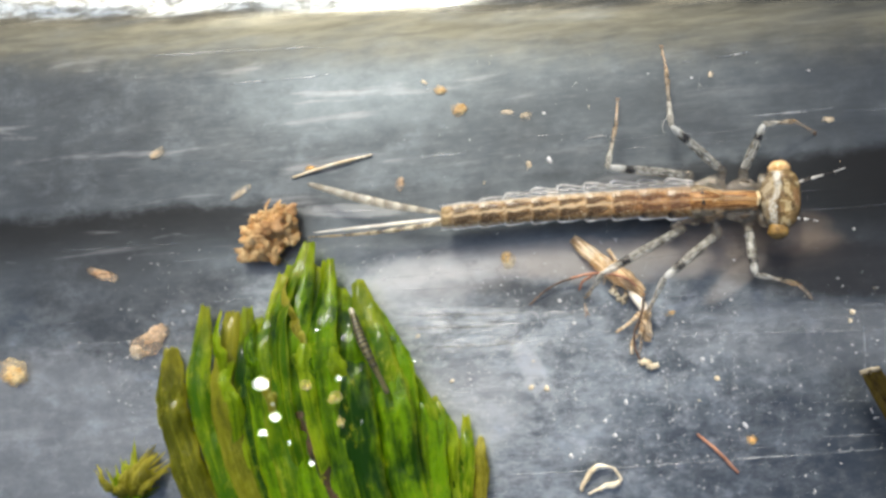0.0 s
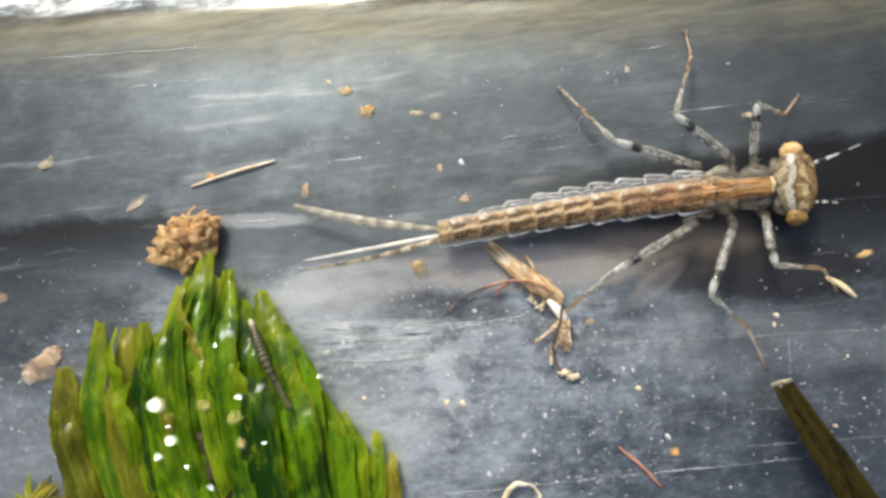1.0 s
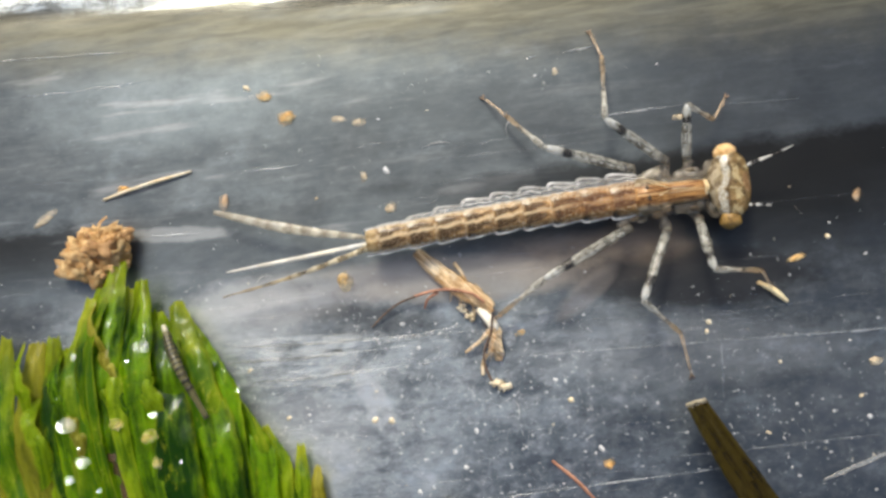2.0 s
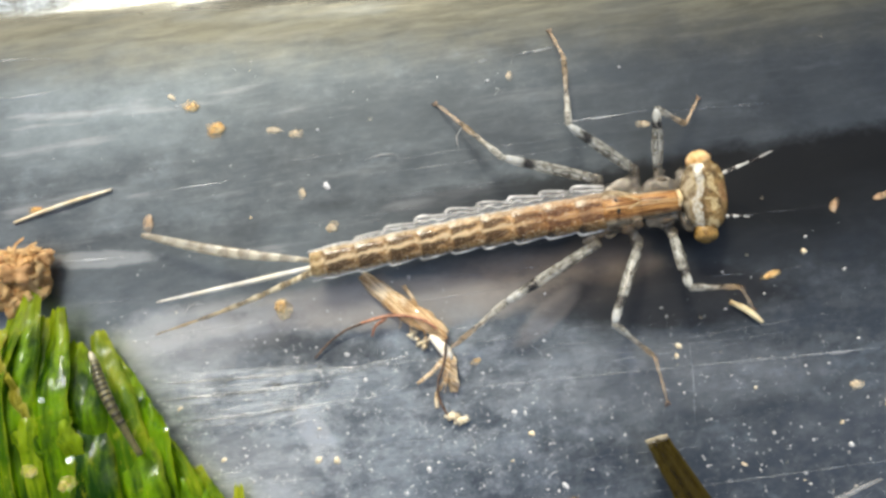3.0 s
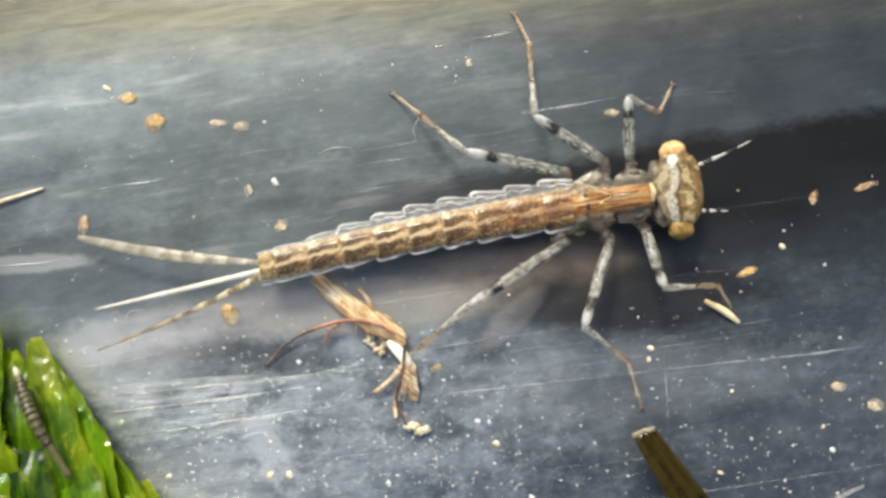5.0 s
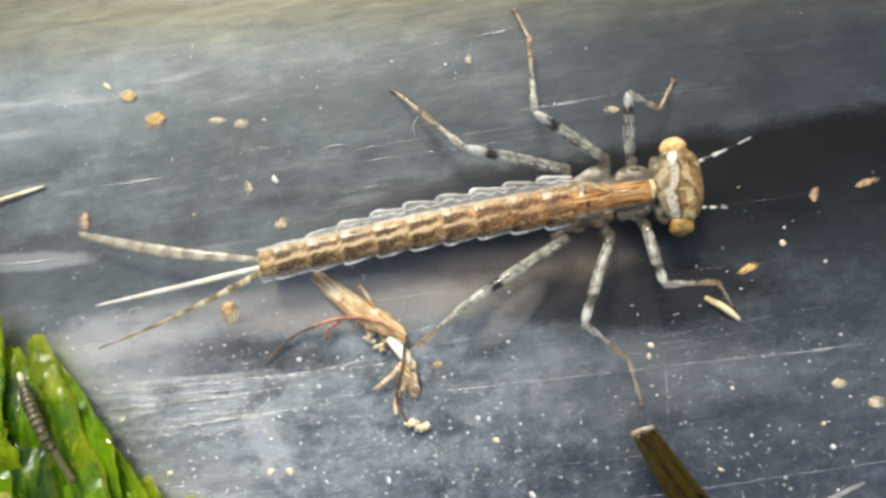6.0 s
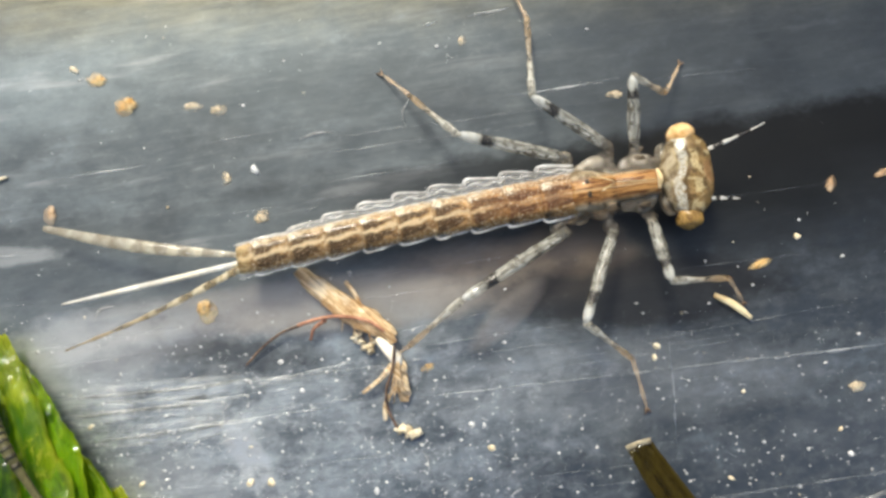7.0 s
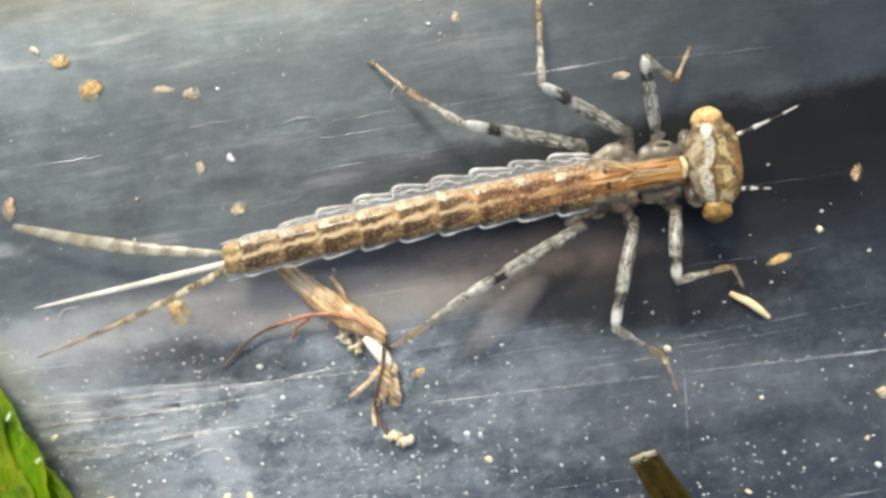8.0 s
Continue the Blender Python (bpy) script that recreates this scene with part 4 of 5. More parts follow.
def leg(hip, times):
    """One leg: thigh, shin and foot. times: seconds and, in the nymph's space, knee, ankle and tip."""
    heights = (0.45, -0.50, 1 / 8 - BODY_Z)
    hip = Vector((*hip, -0.15))

    def joints(row):
        return [Vector((row[i], row[i + 1], h)) for i, h in zip((1, 3, 5), heights)]

    ref = joints(next(r for r in times if r[0] == 1.5))
    chain = [hip] + ref
    side = math.copysign(1.0, hip.y)
    bm = bmesh.new()
    part("trochanter", tube(bm, spline([(hip.x - 0.25, side * 0.45, -0.2), (hip.x - 0.12, side * 0.8, -0.16), (hip.x, hip.y, -0.15), tuple(hip + (ref[0] - hip).normalized() * 0.25)], 5), lambda u: 0.21 - 0.07 * u + 0.03 * math.sin(9 * u), 12, 0.9, 0.2, hip.x), LEG_BASE, NYMPH)
    long = [(b - a).length for a, b in zip(chain, chain[1:])]
    bm = bmesh.new()
    thigh = part("thigh", tube(bm, [Vector((long[0] * k / 18, 0, 0)) for k in range(19)], lambda u: 0.115 + 0.085 * math.sin(math.pi * min(u * 0.9 + 0.12, 1.0)) + (0.022 * math.sin(math.pi * max(0.0, min(1.0, (u - 0.78) / 0.2)))) - (0.06 if u > 0.97 else 0), 14, 1.0, 0.10, long[0]), LEG, NYMPH, "clear grey thigh with a dark ring and a white knee")
    # pale tubes added to imitate highlight lines on the glassy thigh
    for off, u0, u1 in ((0.07, 0.08, 0.62), (-0.06, 0.30, 0.66)):
        bm = bmesh.new()
        line = [Vector((long[0] * (u0 + (u1 - u0) * k / 12), off + 0.02 * math.sin(k * 1.3 + hip.x), 0.09)) for k in range(13)]
        tube(bm, line, lambda u: 0.012 + 0.020 * max(0.0, noise.noise(Vector((u * 6, hip.x, off * 50))) + 0.15), 6)
        part("sinew", bm, PALE_LINE, thigh, "pale tube standing for a highlight along the clear thigh")
    bm = bmesh.new()
    shin = part("shin", tube(bm, [Vector((long[1] * k / 14, 0, 0)) for k in range(15)], lambda u: 0.115 - 0.035 * u + 0.02 * math.sin(9 * u), 12, 1.0, 0.12, long[1]), SHIN, NYMPH)
    bm = bmesh.new()
    foot = part("foot", tube(bm, [Vector((long[2] * k / 10, 0, 0.03 * math.sin(math.pi * k / 10))) for k in range(11)], lambda u: 0.068 - 0.022 * u + 0.016 * math.sin(12 * u), 10, 1.0, 0.15, long[2]), FOOT, NYMPH, "amber-brown foot")
    bm = bmesh.new()
    for s in (-1, 1):
        tube(bm, spline([(long[2] * 0.97, 0.02 * s, 0.0), (long[2] + 0.08, 0.07 * s, 0.0), (long[2] + 0.16, 0.09 * s, -0.05)], 3), lambda u: 0.035 * (1 - 0.6 * u), 6)
    part("claw", bm, CLAW, foot, "dark paired claw")
    rows = ([], [], [])
    for row in times:
        at = hip
        for n, (target, size) in enumerate(zip(joints(row), long)):
            rows[n].append((row[0], along(at, target)))
            at = at + (target - at).normalized() * size
    for ob, keys in zip((thigh, shin, foot), rows):
        MOVES.append((ob, keys + [(8.0, keys[-1][1])] if keys[-1][0] < 8 else keys))


# seconds, then knee, ankle and tip of each leg
leg((12.52, 1.30), [(0, 13.39, 3.18, 15.2, 3.5, 15.7, 3.1), (0.3, 13.6, 3.2, 15.3, 3.2, 16.1, 3.9), (0.5, 13.2, 3.25, 14.8, 3.0, 15.5, 3.9), (1.0, 12.85, 3.28, 14.1, 2.95, 14.85, 3.7), (1.5, 12.75, 3.33, 13.89, 2.81, 14.69, 3.77), (7.5, 12.75, 3.35, 13.89, 2.81, 14.69, 3.77), (8, 12.48, 3.43, 13.4, 2.8, 14.1, 3.5)])
leg((11.75, 1.40), [(0, 9.9, 3.1, 9.76, 6.18, 9.67, 7.5), (0.3, 9.95, 3.2, 8.9, 5.85, 8.5, 7.0), (0.5, 9.74, 3.23, 10.28, 6.2, 9.88, 7.4), (0.7, 9.8, 3.25, 11.2, 6.2, 11.4, 7.3), (1.0, 9.92, 3.16, 11.0, 6.1, 10.95, 7.4), (1.5, 9.65, 3.28, 10.07, 5.95, 9.84, 7.2), (7.5, 9.65, 3.28, 10.07, 5.86, 9.84, 7.17), (8, 9.56, 3.11, 10.05, 5.62, 9.9, 6.95)])
leg((10.45, 1.30), [(0, 7.76, 1.6, 7.7, 4.5, 7.75, 5.6), (0.3, 7.6, 2.55, 7.7, 5.2, 7.72, 6.3), (0.5, 7.39, 2.64, 6.99, 4.9, 6.8, 6.2), (0.7, 7.4, 2.7, 6.3, 5.0, 5.7, 6.3), (1.0, 7.33, 2.64, 6.13, 4.6, 5.39, 5.8), (1.5, 7.19, 2.56, 6.02, 4.22, 5.26, 5.25), (7.5, 7.19, 2.56, 6.02, 4.18, 5.26, 5.18), (8, 6.87, 2.6, 5.92, 3.84, 4.9, 5.17)])
leg((12.60, -1.00), [(0, 12.6, -3.04, 14.3, -3.3, 15.0, -3.8), (0.3, 12.2, -3.05, 13.2, -3.2, 13.9, -3.7), (0.5, 11.75, -2.94, 12.6, -3.15, 13.4, -3.6), (0.7, 11.9, -2.9, 13.0, -3.2, 13.8, -3.8), (1.0, 12.5, -3.0, 14.5, -3.25, 15.1, -4.3), (1.5, 12.69, -2.95, 14.67, -3.22, 15.14, -4.09), (7.5, 12.69, -2.95, 14.67, -3.22, 15.14, -4.09), (8, 12.1, -2.92, 13.75, -2.83, 14.28, -3.34)])
leg((11.40, -1.15), [(0, 9.0, -3.04, 8.4, -4.3, 8.1, -5.6), (0.3, 9.6, -2.95, 9.6, -4.3, 9.5, -5.6), (0.5, 10.14, -3.76, 10.94, -4.8, 11.2, -6.2), (1.0, 9.95, -3.8, 11.4, -5.25, 11.9, -6.75), (1.5, 9.93, -3.72, 11.27, -5.12, 11.52, -6.80), (7.5, 9.93, -3.72, 11.27, -5.12, 11.52, -6.80), (8, 10.27, -3.62, 11.45, -4.84, 11.81, -5.8)])
leg((10.00, -0.90), [(0, 7.2, -2.4, 6.2, -3.2, 5.9, -4.0), (0.3, 6.9, -2.55, 5.7, -3.5, 5.2, -4.1), (0.5, 6.51, -2.57, 5.2, -3.5, 4.6, -4.0), (1.0, 6.3, -2.52, 5.0, -3.35, 4.35, -3.75), (1.5, 6.45, -2.40, 4.6, -3.48, 4.05, -3.78), (7.5, 6.48, -2.36, 4.55, -3.50, 4.0, -3.75), (8, 6.47, -2.17, 4.5, -3.08, 3.96, -3.25)])


def gills():
    """Three tail gills that fan apart."""
    shapes = (
        ("tail_gill", GILL_WIDE, (0.02, 0.20), 6.25, lambda u: 0.07 + 0.15 * math.sin(math.pi * min(1.0, u * 0.85 + 0.02)) ** 1.3 * (1 - 0.3 * u) * (1 if u < 0.97 else 0.4), "broad clear tail gill with pale flecks", 0.20),
        ("tail_gill", GILL_EDGE, (0.02, -0.04), 5.75, lambda u: 0.065 * (1 - u) ** 0.5 + 0.015 + (0.02 * math.sin(math.pi * u)), "narrow tail gill seen edge-on, shining white", 0.03),
        ("tail_gill", GILL_THIN, (0.02, -0.20), 6.05, lambda u: 0.10 * (1 - u) ** 0.6 + 0.015 + 0.012 * math.sin(40 * u), "narrow tail gill with amber beads", 0.16),
    )
    tips = (
        [(0, -6.2, 1.95), (1.0, -5.95, 2.08), (3.0, -5.85, 2.15), (8.0, -5.8, 2.12)],
        [(0, -6.3, -0.34), (1.0, -5.95, -0.27), (3.5, -5.74, -0.30), (8.0, -5.6, -0.24)],
        [(0, -6.3, -0.52), (0.5, -6.2, -0.55), (1.0, -6.1, -0.68), (1.5, -6.05, -1.0), (3.0, -5.85, -1.42), (6.5, -5.73, -1.68), (8.0, -5.6, -1.58)],
    )
    for (name, mat, root, size, width, label, bow), keys in zip(shapes, tips):
        bm = bmesh.new()
        line = [Vector((size * k / 30, bow * (math.sin(math.pi * k / 30) ** 1.2) * 0.75, 0.10 * math.sin(math.pi * k / 30))) for k in range(31)]
        tube(bm, line, width, 12, 0.5, 0.06, bow)
        ob = part(name, bm, mat, NYMPH, label)
        MOVES.append((ob, [(t, along((*root, 0.0), (x, y, -0.35))) for t, x, y in keys]))


gills()

# where the nymph stands and how it is turned
NYMPH_ROWS = [(0, -6.35, 5.32, 3.06), (0.2, -5.1, 5.32, 3.9), (0.3, -4.15, 5.14, 4.9), (0.5, -3.55, 5.29, 5.49), (0.7, -3.1, 5.15, 6.2), (1.0, -2.62, 4.96, 6.95), (1.5, -2.56, 5.06, 6.55), (3.0, -2.30, 5.12, 6.93), (4.5, -2.22, 5.11, 6.95), (6.5, -2.21, 5.15, 6.83), (7.5, -2.2, 5.14, 6.93), (7.7, -2.1, 5.1, 7.0), (8.0, -1.84, 5.04, 7.11)]


# ---- moss clump ----
def moss():
    clump = hub("moss_clump", "bright green wet moss shoot lying on the tray", "aquatic moss", -12.0, -8.0, 0.0)
    rng = random.Random(4)

    def leaf(x0, y0, x1, y1, x2, y2, lift, w, mat, ragged=0.14, label="", keel=-0.22, twist=0.0):
        """A leaf from its root (x2, y2) over its middle (x1, y1) to its blunt tip (x0, y0)."""
        far = Vector((x2 + 0.45 * (x2 - x1), y2 - 4.0))
        pts = [(far.x + 12, far.y + 8, 0.5), (x2 + 12, y2 + 8, 0.5 + lift * 0.9), ((x1 + x2) / 2 + 12 - 0.12 * (y1 - y2) * 0.2, (y1 + y2) / 2 + 8, 0.5 + lift), (x1 + 12, y1 + 8, 0.5 + lift * 0.95), ((x0 + x1) / 2 + 12, (y0 + y1) / 2 + 8, 0.45 + lift * 0.65), (x0 + 12, y0 + 8, 0.40 + lift * 0.25)]
        s = rng.uniform(0, 50)
        bm = bmesh.new()
        ribbon(bm, spline(pts, 12), lambda u: 1.42 * w * (0.92 + 0.10 * math.sin(5 * u + s)) * (1 - 0.66 * max(0.0, (u - 0.50) / 0.50) ** 2.0) * (1 + 0.14 * noise.noise(Vector((u * 4, s, 0)))), 0.06, keel, ragged * 0.6, s, 12, Vector((twist * 0.7, 0, 1)), 0.16)
        part("leaf", bm, mat, clump, label)

    # broad leaves underneath, that close the shoot
    for k, (x, y, w) in enumerate(((-15.0, -1.5, 1.0), (-13.6, 0.0, 1.2), (-12.3, 0.8, 1.3), (-10.9, 0.2, 1.3), (-9.5, -0.6, 1.3), (-8.6, -1.8, 1.0), (-7.9, -2.8, 0.9))):
        leaf(x, y, x + 0.5, y - 2.6, x + 2.2, -8.5, 0.25 + 0.95 * math.sin(math.pi * (k + 1) / 8), w, GREEN if k % 2 else LIME, 0.10)
    # loose leaves at one edge, with gaps between them
    leaf(-18.5, -0.5, -18.1, -3.4, -15.4, -9.0, 0.25, 0.62, OLIVE, 0.30, "olive-brown leaf with a torn margin", -0.3, 0.2)
    leaf(-17.0, 1.4, -16.8, -2.2, -13.9, -9.0, 0.55, 0.48, LIME, 0.16, twist=0.3)
    leaf(-15.7, 1.2, -15.3, -2.8, -12.6, -9.0, 0.70, 0.66, OLIVE, 0.18, twist=0.2)
    leaf(-15.0, 1.4, -14.4, -2.5, -11.8, -9.0, 0.90, 0.52, GREEN, 0.16, twist=0.3)
    leaf(-14.2, 0.8, -13.6, -2.6, -11.0, -9.0, 1.15, 0.75, GREEN, 0.14)
    # the folded leaves of the tip
    leaf(-13.3, 2.9, -13.3, -1.0, -10.8, -9.0, 1.40, 0.62, LIME, 0.14, twist=0.25)
    leaf(-12.3, 4.3, -12.6, 0.2, -10.2, -8.8, 1.55, 0.66, GREEN, 0.12)
    leaf(-12.55, 3.6, -12.9, 0.8, -11.9, -5.0, 1.75, 0.22, LIME, 0.30, twist=-0.5)
    leaf(-11.4, 3.5, -11.2, -0.4, -9.2, -8.8, 1.60, 0.62, GREEN, 0.12, twist=-0.2)
    leaf(-11.9, 2.4, -11.8, -0.6, -10.6, -5.6, 1.80, 0.26, LIME, 0.24, twist=0.4)
    leaf(-10.8, 1.4, -9.9, -2.4, -8.2, -8.8, 1.60, 0.85, GREEN, 0.10)
    leaf(-10.1, 2.6, -8.7, -1.0, -6.9, -8.6, 1.25, 0.62, LIME, 0.22, "pale yellow-green leaf with a ragged tip")
    leaf(-9.4, 0.9, -8.2, -2.8, -6.6, -8.6, 1.45, 0.75, GREEN, 0.10, twist=-0.2)
    leaf(-9.6, 1.8, -8.0, -1.2, -6.2, -8.6, 0.95, 0.56, GREEN, 0.20, twist=-0.2)
    leaf(-8.7, 0.2, -7.0, -2.7, -5.7, -8.6, 0.55, 0.40, LIME, 0.28, twist=-0.3)
    leaf(-7.6, -1.4, -6.8, -3.4, -5.9, -8.6, 0.80, 0.55, GREEN, 0.20)
    leaf(-13.0, 3.3, -13.0, 0.4, -11.6, -6.0, 1.05, 0.60, GREEN, 0.2)
    leaf(-12.0, 3.2, -11.9, 0.4, -10.6, -6.0, 1.15, 0.75, LIME, 0.2)
    leaf(-11.0, 2.3, -10.4, 0.0, -9.2, -6.0, 1.05, 0.80, GREEN, 0.2)
    leaf(-14.5, 0.9, -14.1, -1.6, -12.4, -7.0, 0.80, 0.70, GREEN, 0.2)
    # pale stubs beside the base
    leaf(-5.2, -3.0, -5.05, -4.6, -5.0, -8.0, 0.35, 0.26, LIME, 0.2)
    leaf(-4.55, -3.85, -4.5, -5.2, -4.6, -8.0, 0.25, 0.28, YELLOW_MOSS, 0.2, "pale cut leaf stub")
    leaf(-6.7, -2.3, -6.0, -4.0, -5.4, -8.6, 0.40, 0.46, LIME, 0.2)
    leaf(-5.9, -3.4, -5.6, -4.8, -5.3, -8.6, 0.30, 0.36, GREEN, 0.2)
    # torn scraps that stand up between the tips
    for k in range(16):
        x, y = ((-15.9, 0.7), (-14.7, 0.4), (-13.0, 2.0), (-12.7, 2.8), (-12.1, 1.2), (-11.5, 1.8), (-10.9, 0.6), (-13.6, 0.8))[k % 8]
        x, y = x + rng.uniform(-0.5, 0.5), y + rng.uniform(-1.6, 0.5)
        leaf(x, y, x + rng.uniform(-0.1, 0.3), y - 0.9, x + 0.6, y - 2.2, 0.8 + 0.8 * max(0.0, 1 - ((x + 12) / 5) ** 2), rng.uniform(0.10, 0.24), (LIME, GREEN, LIME, YELLOW_MOSS)[k % 4], 0.5, twist=rng.uniform(-0.8, 0.8))
    bm = bmesh.new()
    tube(bm, spline([(-0.9, 6.4, 1.5), (0.15, 4.9, 2.02), (1.3, 2.6, 2.12), (3.2, -1.0, 2.0)], 8), lambda u: 0.04 + 0.30 * math.sin(math.pi * (0.05 + 0.85 * u)), 10, 0.5, 0.5, 2.0)
    part("stem", bm, STEM, clump, "dark brown wet stem")
    return clump


MOSS = moss()
ON_MOSS = []  # (thing, x, y, z and its three turns): what rides on the moss
MOSS_DRIFT = [(0, 0, 0), (0.5, -0.06, 0.13), (1.0, -0.06, 0.15), (1.5, -0.15, 0.30), (3.0, -0.08, 0.56), (4.5, 0.05, 0.64), (6.5, 0.08, 0.68), (8.0, 0.18, 0.76)]


def moss_fragment():
    bm = bmesh.new()
    frag = hub("moss_fragment", "small yellow-green scrap of moss on the tray", "moss scrap", -19.9, -7.2, 0.0)
    for k in range(13):
        a = radians(20 + 140 * ((k * 0.618) % 1.0))
        far = 0.55 + 0.65 * ((k * 0.37) % 1.0)
        bm = bmesh.new()
        line = spline([(0, 0, 0.25), (math.cos(a) * 0.9 * far, math.sin(a) * 1.2 * far, 0.6 + 0.2 * (k % 3)), (math.cos(a) * 1.5 * far + 0.3 * math.sin(k * 2.0), math.sin(a) * 2.1 * far, 0.4)], 6)
        part("leaf", ribbon(bm, line, lambda u: (0.22 + 0.05 * (k % 4)) * (1.1 - u * 0.5), 0.08, -0.3, 0.9, k * 1.7, 6, crinkle=0.2), YELLOW_MOSS if k % 3 else LIME, frag)


moss_fragment()


def beads():
    # lenses added for the wet moss's glints, tilted to mirror sun to camera
    for x, y, z, r in ((-13.45, -1.9, 2.6, 1.10), (-12.75, -3.2, 2.7, 0.80), (-13.25, -3.85, 2.65, 0.60), (-10.25, -1.57, 2.5, 0.48), (-11.35, 0.4, 2.2, 0.34), (-11.15, -4.95, 2.7, 0.45), (-12.1, -4.2, 2.75, 0.32), (-7.3, -0.8, 1.7, 0.26), (-12.9, -2.7, 2.7, 0.26), (-9.2, -3.3, 2.4, 0.24)):
        bm = bmesh.new()
        made = bmesh.ops.create_uvsphere(bm, u_segments=28, v_segments=20, radius=1.0)["verts"]
        for v in made:
            q = math.hypot(v.co.x, v.co.y)
            h = 0.19 * max(0.0, 1 - q * q) if v.co.z > 0 else -0.05 * math.sqrt(max(0.0, 1 - q * q))
            k = 1 + 0.22 * noise.noise(Vector((v.co.x, v.co.y, x)))
            v.co = Vector((v.co.x * r * k, v.co.y * r * 0.85 * k, h * r)) * 0.36
        ob = whole("water_bead", bm, BEAD, "clear water lens added on the wet moss for a sun glint", "water drop", x, y, z, group="water beads on the moss")
        ob.matrix_basis = pose(x * MM, y * MM, z * MM, -22.5, 3.5)
        ON_MOSS.append((ob, x, y, z, -22.5, 3.5, 0))


beads()


def larva():
    """A slender banded larva that creeps along a moss leaf."""
    ob = hub("midge_larva", "slender dark-banded larva on a moss leaf", "larva", -9.9, 1.2, 1.5)
    bm = bmesh.new()
    line = spline([(0, 0, 0.15), (-0.9, 0.05, 0.25), (-2.0, -0.02, 0.32), (-3.6, -0.1, -0.05)], 10)
    part("body", tube(bm, line, lambda u: 0.11 + 0.09 * math.sin(math.pi * min(1, u + 0.12)), 12, 0.9), WORM, ob)
    bm = bmesh.new()
    part("head", lump(bm, (0.12, 0, 0.15), (0.22, 0.11, 0.10), 0.08, 2.0, 3), WORM_HEAD, ob, "small pale head")
    for k in range(11):
        bm = bmesh.new()
        i = 2 + k * 2
        p, q = line[i], line[i + 1]
        r = 0.118 + 0.09 * math.sin(math.pi * min(1, i / 30 + 0.12))
        tube(bm, [p, p + (q - p) * 0.4, p + (q - p) * 0.9], lambda u: r, 12, 0.95)
        part("band", bm, WORM_DARK, ob, "dark band")
    return ob


LARVA = larva()
LARVA_ROWS = [(0, -9.85, 1.05), (1.0, -9.92, 1.28), (1.7, -10.1, 1.6), (2.8, -9.75, 2.35), (3.5, -9.6, 1.5), (4.7, -9.85, 2.15), (6.5, -9.7, 1.75), (8.0, -9.6, 1.6)]


def blade():
    """A cut strip of brown reed, afloat."""
    ob = hub("reed_blade", "brown-olive cut strip of reed drifting over the tray", "plant blade", 9.55, -1.1, 1.6)
    bm = bmesh.new()
    line = spline([(0.33, 0.1, 0), (1.3, -1.6, 0.05), (2.85, -4.15, 0.1), (5.2, -8.4, 0.0)], 10)
    part("strip", ribbon(bm, line, lambda u: 0.37 + 0.42 * u, 0.14, 0.22, 0.05, 3.0, 8), BLADE, ob)
    bm = bmesh.new()
    part("cut_end", tube(bm, [Vector((-0.02, 0.0, 0.05)), Vector((0.33, 0.12, -0.02)), Vector((0.70, 0.20, 0.05))], lambda u: 0.08, 8, 0.7, 0.2, 1.0), BROWN_END, ob, "pale cut end")
    return ob


REED = blade()
REED_ROWS = [(0, 10.25, -0.75, 0), (0.5, 10.15, -0.75, 0), (1.0, 9.85, -0.95, 0), (1.5, 9.5, -1.18, 0), (3.0, 8.85, -1.40, -2), (3.5, 9.33, -1.02, -1), (4.0, 9.40, -0.90, 0), (6.5, 9.33, -1.0, 0), (7.0, 9.05, -1.12, 0), (8.0, 8.92, -1.12, 0)]


